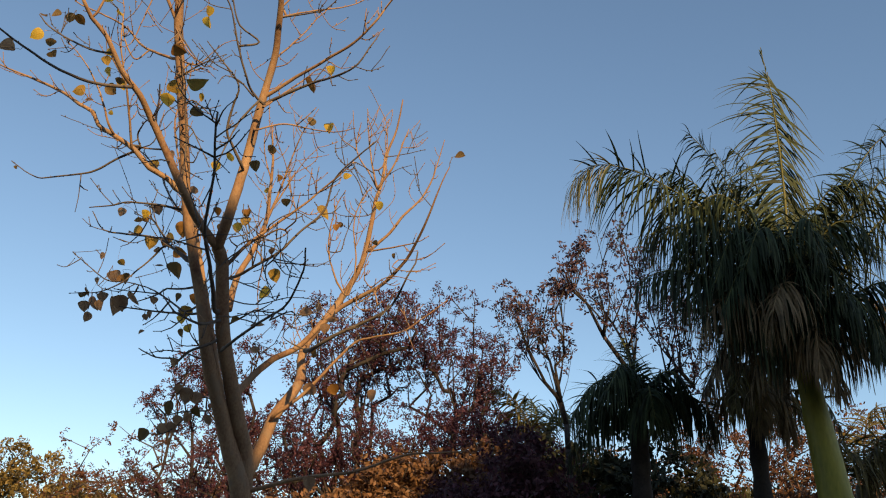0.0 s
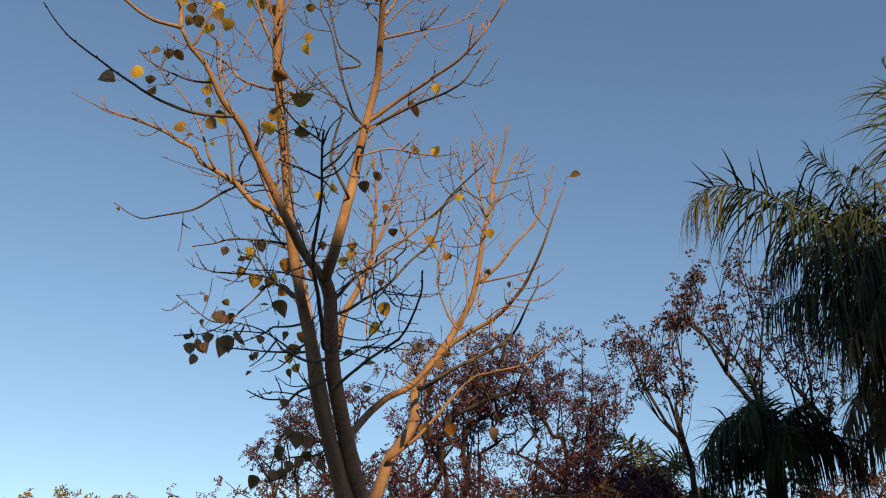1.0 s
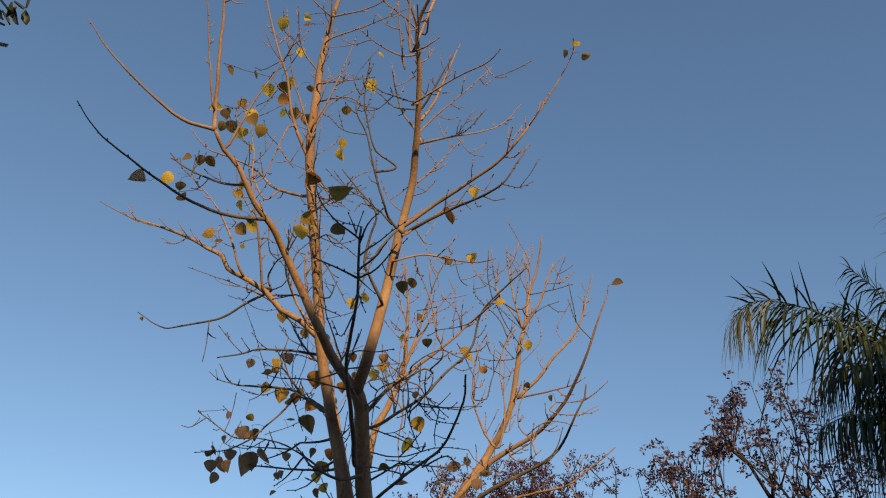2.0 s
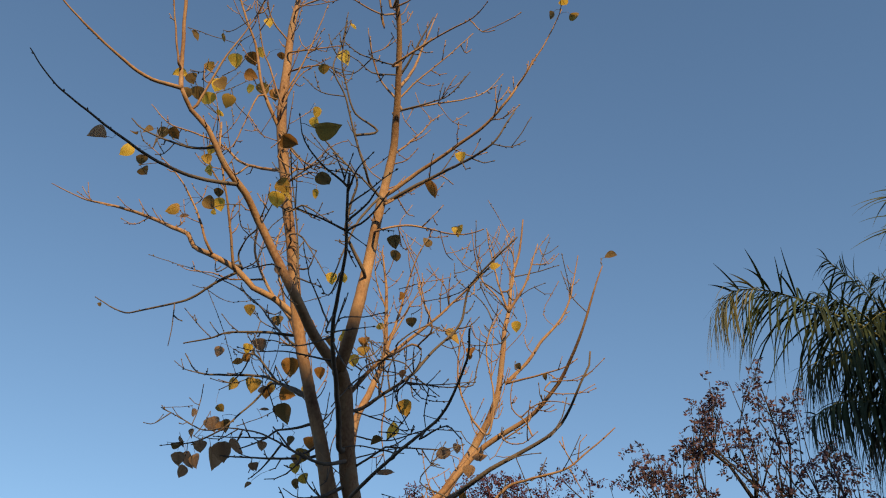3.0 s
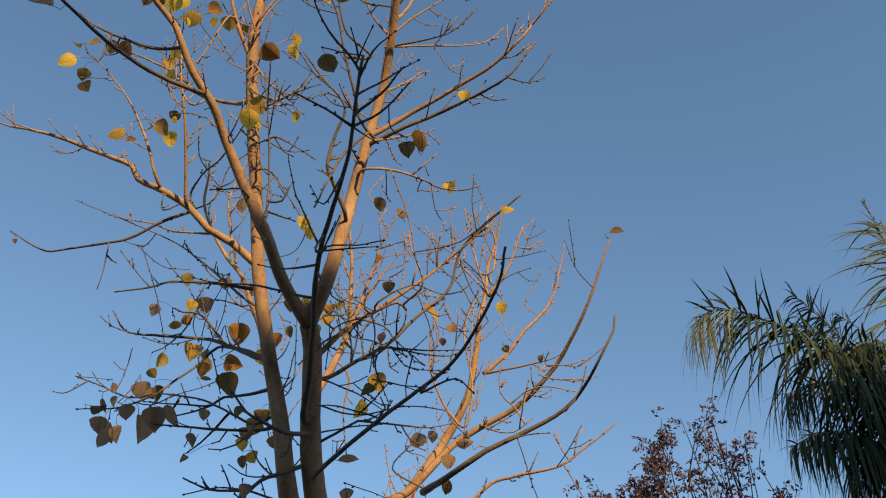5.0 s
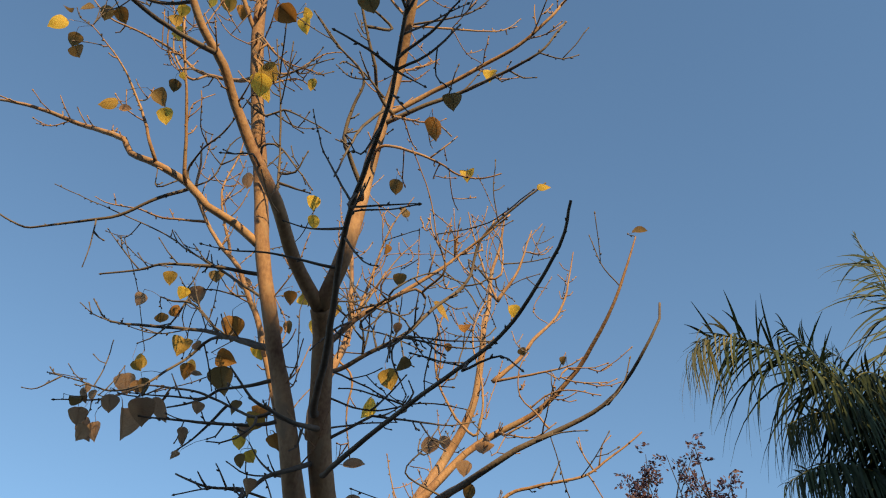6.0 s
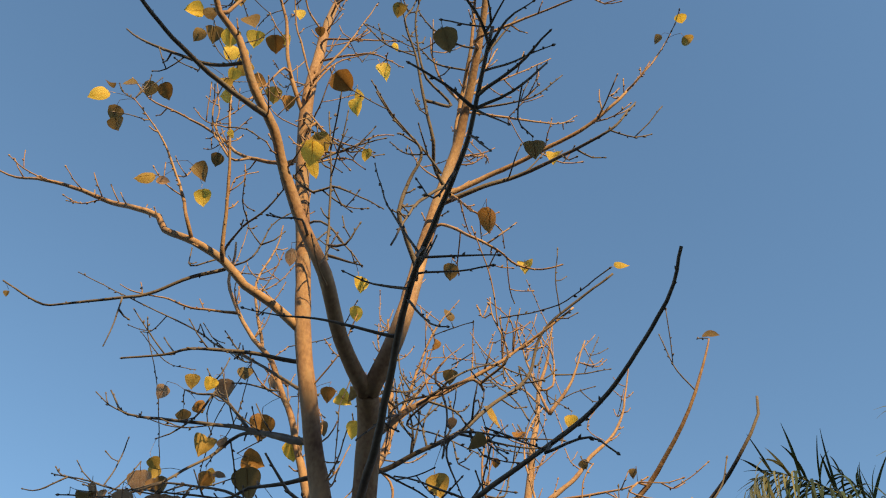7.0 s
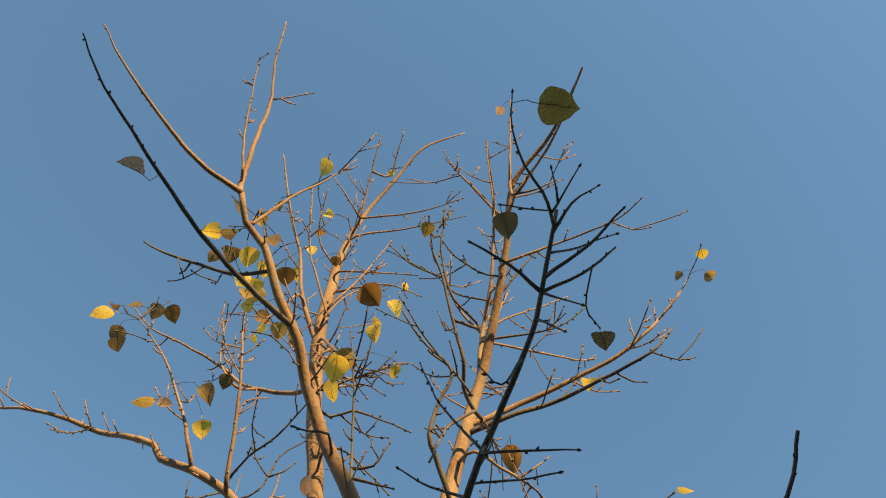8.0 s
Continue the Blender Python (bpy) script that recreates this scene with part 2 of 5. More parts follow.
def branch(key, stem, kind, r0, r1, points):
    """A stem of the tree through its points; it starts on the wood that is nearest to its first point."""
    pts = [Vector(p) for p in points]
    if lines:
        use = wood if kind != "limb" else stout
        away = np.linalg.norm(np.array([w[:3] for w in use]) - np.array(pts[0]), axis=1)
        best = int((away - np.array([w[3] for w in use])).argmin())
        q, r, d = Vector(use[best][:3]), use[best][3], away[best]
        if d < 0.3:
            if d > r + 0.05:
                pts.insert(0, q)
            else:
                pts[0] = q
    if r0 < 0.0125 and not key.startswith("DS"):
        r0, r1 = r0 * 1.22, max(r1 * 1.3, 0.0027)
    line = spline(pts, 0.035 if r0 < 0.02 else 0.06)
    wild = 0.004 if r0 < 0.02 else 0.003
    line = [q + wild * noise.noise_vector(q * 11) if 0 < i < len(line) - 1 else q for i, q in enumerate(line)]
    n = len(line) - 1
    if key == "LT":
        radii = [float(np.interp(q.z, (0, 2.75, 3.3, 3.63, 3.9, 4.4, 5.0, 6.1, 6.7, 7.6, 8.5), (0.12, 0.072, 0.053, 0.047, 0.042, 0.036, 0.036, 0.035, 0.030, 0.014, 0.005))) for q in line]
    else:
        radii = [r0 + (r1 - r0) * (i / n) ** (1.2 if r0 > 0.02 else 0.9) for i in range(n + 1)]
    lines[key] = (line, radii)
    for q, r in zip(line, radii):
        wood.append((*q, r))
        if radii[0] > 0.03:
            stout.append((*q, r))
    verts, faces = [], []
    tube(verts, faces, line, radii, 14 if r0 > 0.03 else 9 if r0 > 0.012 else 6, 0.10 if kind != "twig" else 0.25)
    if kind == "twig" or r0 < 0.02:
        for i in range(1 if len(line) < 8 else 3, len(line) - 1):
            if rng.random() < 0.6:
                way = (line[i + 1] - line[i]).normalized()
                out = (way.orthogonal().normalized() @ Matrix.Rotation(rng.random() * 6.3, 3, way)) * 0.8 + way * 0.6
                bud(verts, faces, line[i], out.normalized(), rng.uniform(0.007, 0.0135))
        if kind == "twig":
            way = (line[-1] - line[-2]).normalized()
            bud(verts, faces, line[-1] - way * 0.004, way, rng.uniform(0.008, 0.012))
    parent = tree
    ob = mesh_object(kind, verts, faces, TWIG_SHADE if key.startswith(SHADED_STEMS) else BARK, parent)
    return ob


branch("LT", None, "trunk", 0.1, 0.006, [(-1.58, 7.64, 0.05), (-1.57, 7.61, 1.28), (-1.49, 7.52, 2.53), (-1.64, 7.39, 3.11), (-1.79, 7.15, 3.61), (-1.86, 7.09, 3.93), (-1.93, 7.05, 4.18), (-1.99, 6.98, 4.42), (-2.06, 6.93, 4.72), (-2.14, 6.86, 5.24), (-2.22, 6.77, 5.73), (-2.27, 6.62, 6.21), (-2.27, 6.56, 6.68), (-2.26, 6.51, 7.09), (-2.18, 6.43, 7.59), (-2.02, 6.27, 7.94), (-1.86, 6.10, 8.22), (-1.58, 6.02, 8.51)])
branch("RT", None, "trunk", 0.075, 0.045, [(-1.62, 7.60, 1.60), (-1.50, 7.52, 2.83), (-1.57, 7.40, 3.21), (-1.65, 7.25, 3.54), (-1.71, 7.12, 3.84), (-1.73, 6.92, 4.26), (-1.75, 6.82, 4.34)])
branch("CL", None, "limb", 0.033, 0.012, [(-1.77, 6.86, 4.40), (-1.88, 6.66, 4.48), (-1.97, 6.47, 4.64), (-2.09, 6.41, 4.86), (-2.20, 6.29, 5.06), (-2.26, 6.16, 5.17), (-2.36, 6.04, 5.27), (-2.46, 5.91, 5.46), (-2.56, 5.85, 5.56), (-2.60, 5.75, 5.64)])
branch("CLl", "CL", "limb", 0.013, 0.003, [(-2.60, 5.78, 5.65), (-2.82, 5.62, 5.66), (-3.16, 5.36, 5.90), (-3.34, 5.21, 6.11)])
branch("CLr", "CL", "twig", 0.012, 0.003, [(-2.59, 5.76, 5.61), (-2.63, 5.77, 5.75), (-2.65, 5.73, 6.00), (-2.66, 5.65, 6.29), (-2.66, 5.55, 6.59), (-2.70, 5.41, 6.87), (-2.71, 5.24, 7.20)])
branch("CLm", "CL", "twig", 0.006, 0.002, [(-2.63, 5.70, 5.80), (-2.70, 5.64, 6.15), (-2.74, 5.50, 6.50), (-2.76, 5.38, 6.75), (-2.72, 5.35, 6.75)])
branch("CLm2", "CL", "twig", 0.004, 0.002, [(-2.66, 5.54, 6.60), (-2.57, 5.53, 6.62), (-2.46, 5.50, 6.65)])
branch("CLw", "CL", "limb", 0.013, 0.003, [(-2.30, 6.11, 5.21), (-2.47, 5.91, 5.09), (-2.65, 5.71, 5.07), (-2.84, 5.49, 5.12), (-3.04, 5.26, 5.21), (-3.15, 5.13, 5.34)])
branch("CLd", "CL", "twig", 0.008, 0.003, [(-2.42, 5.99, 5.35), (-2.54, 6.02, 5.41), (-2.70, 6.03, 5.47), (-2.92, 6.04, 5.60), (-3.02, 6.05, 5.71)])
branch("CR", None, "limb", 0.039, 0.005, [(-1.74, 6.79, 4.31), (-1.67, 6.69, 4.53), (-1.63, 6.67, 4.75), (-1.60, 6.70, 5.04), (-1.55, 6.64, 5.34), (-1.50, 6.60, 5.64), (-1.46, 6.53, 5.83), (-1.42, 6.32, 6.08), (-1.39, 6.07, 6.35), (-1.38, 5.82, 6.60), (-1.21, 5.57, 6.75), (-1.10, 5.22, 6.81)])
branch("CRr", "CR", "twig", 0.01, 0.003, [(-1.32, 6.08, 7.20), (-1.34, 5.67, 6.28), (-1.28, 5.40, 6.07), (-1.24, 5.10, 5.96)])
branch("R1", "CR", "limb", 0.015, 0.003, [(-1.51, 6.57, 5.47), (-1.30, 6.57, 5.62), (-1.07, 6.47, 5.72), (-0.85, 6.35, 5.81), (-0.70, 6.25, 5.93), (-0.58, 6.25, 6.16), (-0.43, 6.24, 6.46), (-0.33, 6.20, 6.68)])
branch("R2", "CR", "twig", 0.011, 0.003, [(-1.54, 6.57, 5.37), (-1.36, 6.54, 5.45), (-1.15, 6.47, 5.52), (-0.97, 6.30, 5.47), (-0.81, 6.16, 5.47), (-0.70, 6.13, 5.64), (-0.66, 6.15, 5.74)])
branch("R3", "CR", "twig", 0.007, 0.003, [(-1.48, 6.50, 5.32), (-1.32, 6.95, 5.84), (-1.23, 7.15, 6.09), (-1.13, 7.22, 6.06)])
branch("R4", "CR", "twig", 0.007, 0.003, [(-1.52, 6.55, 5.16), (-1.38, 6.70, 5.30), (-1.23, 6.79, 5.33), (-1.12, 6.90, 5.37), (-0.99, 6.92, 5.38), (-0.90, 6.88, 5.38)])
branch("R5", "CR", "twig", 0.007, 0.002, [(-1.46, 6.50, 6.10), (-1.25, 6.58, 6.23), (-1.00, 6.65, 6.34), (-0.85, 6.72, 6.48), (-0.74, 6.79, 6.71)])
branch("R6", "CR", "twig", 0.008, 0.003, [(-1.47, 6.52, 6.25), (-1.57, 6.48, 6.39), (-1.63, 6.44, 6.57), (-1.65, 6.40, 6.71)])
branch("R9", "CR", "twig", 0.006, 0.002, [(-1.31, 6.08, 7.20), (-1.16, 6.04, 7.28), (-1.01, 5.96, 7.35)])
branch("R10", "CR", "twig", 0.008, 0.002, [(-1.41, 6.09, 6.12), (-1.13, 5.97, 6.22), (-0.90, 5.82, 6.20), (-0.81, 5.70, 6.19)])
branch("R11", "CR", "twig", 0.006, 0.002, [(-1.38, 6.07, 6.75), (-1.52, 5.97, 6.83), (-1.68, 5.87, 6.92), (-1.75, 5.80, 7.00)])
branch("R12", "CR", "twig", 0.007, 0.002, [(-1.47, 6.55, 5.79), (-1.34, 6.80, 6.16), (-1.26, 7.00, 6.49), (-1.21, 7.20, 6.74)])
branch("N1", "CR", "twig", 0.01, 0.003, [(-1.61, 6.60, 4.89), (-1.68, 6.50, 5.01), (-1.71, 6.45, 5.08), (-1.68, 6.40, 5.25), (-1.64, 6.32, 5.38), (-1.77, 6.28, 5.55), (-1.87, 6.20, 5.65)])
branch("N2", "CR", "twig", 0.008, 0.002, [(-1.52, 6.48, 5.36), (-1.58, 6.40, 5.41), (-1.59, 6.30, 5.44), (-1.65, 6.20, 5.62), (-1.71, 6.10, 5.86), (-1.78, 6.00, 6.00), (-1.75, 6.02, 6.25), (-1.71, 5.94, 6.45)])
branch("N3", "CR", "twig", 0.007, 0.003, [(-1.52, 6.52, 5.35), (-1.62, 6.45, 5.18), (-1.67, 6.37, 4.94), (-1.72, 6.30, 4.65)])
branch("DS", None, "limb", 0.018, 0.006, [(-1.74, 6.96, 3.91), (-1.69, 6.62, 3.97), (-1.66, 6.28, 4.07), (-1.62, 5.98, 4.14), (-1.51, 5.62, 4.30), (-1.47, 5.36, 4.51), (-1.46, 5.33, 4.57)])
branch("DSa", "DS", "twig", 0.006, 0.002, [(-1.47, 5.34, 4.53), (-1.52, 5.26, 4.51), (-1.58, 5.20, 4.54), (-1.63, 5.10, 4.58), (-1.64, 5.01, 4.65)])
branch("DSb", "DS", "twig", 0.005, 0.002, [(-1.47, 5.32, 4.47), (-1.46, 5.25, 4.50), (-1.42, 5.18, 4.55)])
branch("DSc", "DS", "twig", 0.005, 0.002, [(-1.48, 5.30, 4.47), (-1.48, 5.25, 4.52), (-1.50, 5.20, 4.56)])
branch("DSd", "DS", "twig", 0.006, 0.002, [(-1.47, 5.35, 4.47), (-1.42, 5.30, 4.56), (-1.34, 5.25, 4.62)])
branch("DSe", "DS", "twig", 0.007, 0.003, [(-1.47, 5.48, 4.40), (-1.38, 5.37, 4.41), (-1.30, 5.25, 4.41)])
branch("DSf", "DS", "twig", 0.006, 0.003, [(-1.48, 5.50, 4.35), (-1.38, 5.45, 4.39), (-1.28, 5.40, 4.50)])
branch("DSg", "DS", "twig", 0.007, 0.003, [(-1.48, 5.50, 4.35), (-1.59, 5.46, 4.40), (-1.71, 5.42, 4.44)])
branch("DSh", "DS", "twig", 0.005, 0.002, [(-1.48, 5.52, 4.37), (-1.39, 5.50, 4.27)])
branch("DSi", "DS", "twig", 0.005, 0.002, [(-1.50, 5.60, 4.32), (-1.44, 5.55, 4.19)])
branch("DSj", "DS", "twig", 0.005, 0.002, [(-1.51, 5.70, 4.29), (-1.59, 5.70, 4.13), (-1.65, 5.70, 4.22)])
branch("DSk", "DS", "twig", 0.006, 0.002, [(-1.62, 5.85, 4.02), (-1.52, 5.82, 4.01), (-1.38, 5.80, 4.01)])
branch("DSl", "DS", "twig", 0.006, 0.002, [(-1.64, 6.05, 4.10), (-1.75, 5.97, 4.02), (-1.84, 5.90, 3.98)])
branch("DSm", "DS", "twig", 0.006, 0.002, [(-1.65, 6.10, 4.07), (-1.56, 6.05, 3.95), (-1.51, 6.00, 3.89)])
branch("DSn", "DS", "twig", 0.007, 0.002, [(-1.66, 6.25, 4.13), (-1.94, 6.27, 4.16), (-2.08, 6.28, 4.17), (-2.20, 6.30, 4.21)])
branch("DSo", "DS", "twig", 0.005, 0.002, [(-1.63, 5.90, 4.10), (-1.70, 5.90, 4.27), (-1.75, 5.90, 4.39), (-1.80, 5.90, 4.59)])
branch("DSp", "DS", "twig", 0.005, 0.002, [(-1.49, 5.45, 4.46), (-1.40, 5.43, 4.53), (-1.25, 5.40, 4.64)])
branch("F", None, "limb", 0.0125, 0.005, [(-1.64, 6.92, 3.61), (-1.46, 6.64, 3.64), (-1.23, 6.32, 3.67), (-1.06, 6.02, 3.66), (-0.93, 5.71, 3.77), (-0.91, 5.58, 3.85)])
branch("J", None, "limb", 0.028, 0.004, [(-1.66, 7.37, 3.40), (-1.52, 7.46, 3.58), (-1.40, 7.56, 3.75), (-1.24, 7.68, 3.89), (-1.00, 7.74, 4.20), (-0.83, 7.72, 4.32), (-0.66, 7.68, 4.41), (-0.55, 7.59, 4.48), (-0.44, 7.49, 4.58), (-0.37, 7.38, 4.67), (-0.31, 7.26, 4.76), (-0.25, 7.16, 4.89), (-0.18, 7.10, 5.09), (-0.13, 7.13, 5.23)])
branch("K", "J", "limb", 0.02, 0.005, [(-1.16, 7.51, 3.81), (-1.04, 7.11, 3.71), (-0.88, 6.97, 3.77), (-0.67, 6.91, 3.86), (-0.52, 6.82, 3.92), (-0.45, 6.72, 3.97), (-0.41, 6.61, 4.01), (-0.37, 6.53, 4.07), (-0.32, 6.53, 4.17), (-0.31, 6.52, 4.25)])
branch("RB", None, "limb", 0.046, 0.006, [(-1.52, 7.51, 2.85), (-1.42, 7.61, 3.09), (-1.37, 7.74, 3.36), (-1.25, 7.94, 3.67), (-1.27, 8.14, 4.02), (-1.08, 8.44, 4.50), (-0.93, 8.42, 4.78), (-0.86, 8.39, 4.99), (-0.82, 8.34, 5.28), (-0.80, 8.35, 5.50), (-0.76, 8.37, 5.70), (-0.73, 8.38, 6.00), (-0.66, 8.39, 6.28), (-0.62, 8.34, 6.57)])
branch("L", "RB", "limb", 0.016, 0.004, [(-1.35, 7.60, 3.33), (-1.15, 7.65, 3.52), (-0.84, 7.68, 3.91), (-0.67, 7.64, 3.98), (-0.45, 7.60, 4.02), (-0.29, 7.61, 4.14), (-0.10, 7.62, 4.31)])
branch("G", None, "limb", 0.01, 0.004, [(-1.68, 7.16, 4.25), (-1.52, 7.11, 4.33), (-1.37, 7.09, 4.43), (-1.23, 7.09, 4.60), (-1.06, 7.08, 4.79), (-0.98, 6.99, 5.03), (-0.68, 6.80, 5.25)])
branch("H", None, "limb", 0.015, 0.005, [(-1.70, 6.94, 4.21), (-1.58, 6.97, 4.43), (-1.40, 7.04, 4.64), (-1.21, 7.04, 4.81), (-1.08, 7.04, 4.95), (-0.98, 6.99, 5.02), (-0.85, 6.94, 5.14)])
branch("RBa", "RB", "twig", 0.012, 0.003, [(-0.80, 8.05, 4.87), (-0.63, 8.07, 5.06), (-0.52, 8.09, 5.24), (-0.38, 8.11, 5.42), (-0.29, 8.13, 5.63), (-0.20, 8.15, 6.04)])
branch("RBb", "RB", "twig", 0.008, 0.003, [(-0.82, 8.05, 4.83), (-0.62, 8.00, 4.89), (-0.39, 7.95, 4.93), (-0.29, 7.90, 4.97)])
branch("RBc", "RB", "twig", 0.008, 0.003, [(-0.76, 8.00, 5.44), (-0.83, 8.03, 5.71), (-0.89, 8.07, 6.05), (-0.92, 8.10, 6.30)])
branch("RBd", "RB", "twig", 0.01, 0.003, [(-0.76, 8.00, 5.43), (-0.63, 7.97, 5.67), (-0.52, 7.95, 6.02)])
branch("RBe", "RB", "twig", 0.007, 0.003, [(-1.03, 7.95, 4.54), (-1.12, 7.99, 4.79), (-1.14, 8.03, 5.03), (-1.11, 8.06, 5.29), (-1.05, 8.10, 5.46)])
branch("RBf", "RB", "twig", 0.007, 0.003, [(-0.92, 7.90, 4.41), (-0.88, 7.91, 4.71), (-0.93, 7.93, 5.06), (-0.88, 7.94, 5.30), (-0.81, 7.95, 5.43)])
branch("RBg", "RB", "twig", 0.006, 0.003, [(-0.78, 8.00, 5.39), (-0.85, 8.07, 5.63), (-0.99, 8.13, 5.89), (-0.98, 8.20, 6.21)])
branch("RBh", "RB", "twig", 0.006, 0.002, [(-0.73, 8.00, 5.66), (-0.71, 8.03, 5.97), (-0.76, 8.07, 6.16), (-0.70, 8.10, 6.30)])
branch("Ja", "J", "twig", 0.005, 0.002, [(-0.79, 7.50, 4.17), (-0.69, 7.45, 4.14), (-0.60, 7.40, 4.19)])
branch("Jb", "J", "twig", 0.005, 0.002, [(-0.67, 7.50, 4.31), (-0.75, 7.48, 4.39), (-0.75, 7.47, 4.55), (-0.70, 7.45, 4.64)])
branch("Jc", "J", "twig", 0.004, 0.002, [(-0.50, 7.45, 4.56), (-0.36, 7.43, 4.56), (-0.30, 7.40, 4.57)])
branch("Jd", "J", "twig", 0.004, 0.002, [(-0.54, 7.45, 4.50), (-0.43, 7.43, 4.46), (-0.32, 7.40, 4.45)])
branch("Je", "J", "twig", 0.004, 0.002, [(-0.62, 7.48, 4.40), (-0.51, 7.44, 4.42), (-0.36, 7.40, 4.37)])
branch("Jf", "J", "twig", 0.005, 0.002, [(-0.79, 7.55, 4.26), (-0.64, 7.53, 4.33), (-0.62, 7.50, 4.41)])
branch("Ka", "K", "twig", 0.004, 0.002, [(-0.81, 6.90, 3.76), (-0.70, 6.88, 3.81), (-0.60, 6.85, 3.81)])
branch("Kb", "K", "twig", 0.004, 0.002, [(-0.55, 6.65, 3.81), (-0.48, 6.62, 3.91), (-0.45, 6.60, 4.01)])
branch("La", "L", "twig", 0.004, 0.002, [(-0.40, 7.60, 4.06), (-0.43, 7.60, 4.16), (-0.44, 7.60, 4.24)])
branch("Lb", "L", "twig", 0.004, 0.002, [(-0.35, 7.60, 4.10), (-0.33, 7.57, 4.19), (-0.29, 7.55, 4.23)])
branch("Lc", "L", "twig", 0.004, 0.002, [(-0.42, 7.60, 4.03), (-0.36, 7.60, 3.93), (-0.33, 7.60, 3.87)])
branch("Fa", "F", "twig", 0.005, 0.002, [(-1.36, 6.60, 3.71), (-1.54, 6.55, 3.74), (-1.62, 6.50, 3.71)])
branch("Fb", "F", "twig", 0.005, 0.002, [(-1.37, 6.55, 3.67), (-1.34, 6.53, 3.73), (-1.36, 6.50, 3.76)])
branch("Fc", "F", "twig", 0.005, 0.002, [(-1.19, 6.20, 3.61), (-1.06, 6.18, 3.67), (-0.99, 6.15, 3.59)])
branch("Ga", "G", "twig", 0.005, 0.002, [(-1.34, 6.90, 4.28), (-1.18, 6.90, 4.27), (-0.96, 6.90, 4.28)])
branch("Gb", "G", "twig", 0.005, 0.002, [(-1.41, 6.95, 4.27), (-1.42, 6.97, 4.20), (-1.35, 7.00, 4.04)])
branch("Gc", "G", "twig", 0.004, 0.002, [(-1.39, 6.95, 4.30), (-1.29, 6.93, 4.44), (-1.28, 6.90, 4.51)])
branch("Gd", "G", "twig", 0.006, 0.002, [(-1.64, 7.05, 3.83), (-1.54, 7.06, 3.92), (-1.49, 7.07, 3.96), (-1.28, 7.08, 3.95), (-1.14, 7.09, 3.95), (-1.04, 7.10, 3.98)])
branch("Ha", "H", "twig", 0.005, 0.002, [(-1.50, 6.90, 4.45), (-1.64, 6.93, 4.40), (-1.66, 6.95, 4.18)])
branch("Hb", "H", "twig", 0.005, 0.002, [(-1.46, 6.90, 4.49), (-1.43, 6.90, 4.34), (-1.44, 6.90, 4.14)])
branch("Hc", "H", "twig", 0.006, 0.003, [(-1.33, 6.85, 4.52), (-1.46, 6.83, 4.43), (-1.49, 6.82, 4.50), (-1.45, 6.80, 4.57)])
branch("Hd", "H", "twig", 0.005, 0.002, [(-1.20, 6.75, 4.57), (-1.27, 6.72, 4.78), (-1.28, 6.70, 4.86)])
branch("low", None, "limb", 0.018, 0.005, [(-1.42, 7.50, 2.74), (-1.07, 7.44, 2.85), (-0.71, 7.38, 2.90), (-0.36, 7.32, 3.02), (-0.13, 7.26, 3.04), (0.09, 7.20, 3.05)])
branch("N4", "CR", "twig", 0.005, 0.002, [(-1.39, 6.25, 6.25), (-1.51, 6.21, 6.27), (-1.65, 6.14, 6.28), (-1.73, 6.06, 6.30)])
branch("I2", None, "limb", 0.028, 0.006, [(-1.78, 7.50, 4.10), (-1.78, 7.60, 4.39), (-1.71, 7.70, 4.67), (-1.65, 7.80, 4.98), (-1.66, 7.85, 5.29), (-1.68, 7.90, 5.62), (-1.73, 7.90, 5.98)])
branch("I2a", "I2", "twig", 0.01, 0.003, [(-1.65, 7.80, 4.98), (-1.58, 7.83, 5.27), (-1.52, 7.85, 5.58), (-1.46, 7.88, 5.86), (-1.39, 7.90, 6.06)])
branch("I2b", "I2", "twig", 0.006, 0.002, [(-1.61, 7.80, 5.07), (-1.50, 7.80, 5.35), (-1.40, 7.80, 5.55), (-1.28, 7.80, 5.72)])
branch("I2c", "I2", "twig", 0.006, 0.002, [(-1.66, 7.85, 5.43), (-1.76, 7.88, 5.70), (-1.78, 7.90, 5.93)])
branch("I2d", "I2", "twig", 0.006, 0.002, [(-1.69, 7.70, 4.71), (-1.61, 7.70, 4.59), (-1.62, 7.70, 4.35), (-1.58, 7.70, 4.08)])
branch("I", None, "limb", 0.026, 0.006, [(-1.64, 7.45, 3.00), (-1.97, 7.40, 4.27), (-2.05, 7.41, 4.52), (-2.11, 7.43, 4.73), (-2.19, 7.45, 4.91), (-2.27, 7.46, 5.11), (-2.39, 7.48, 5.27), (-2.47, 7.49, 5.40), (-2.54, 7.50, 5.54), (-2.62, 7.52, 5.74), (-2.64, 7.54, 6.00), (-2.66, 7.55, 6.13)])
branch("Ia", "I", "twig", 0.009, 0.003, [(-2.35, 7.55, 5.29), (-2.42, 7.56, 5.53), (-2.48, 7.57, 5.82), (-2.43, 7.59, 6.16), (-2.43, 7.60, 6.40)])
branch("Ib", "I", "twig", 0.007, 0.002, [(-2.52, 7.50, 5.44), (-2.76, 7.51, 5.49), (-2.93, 7.53, 5.57), (-3.09, 7.54, 5.60), (-3.19, 7.55, 5.66)])
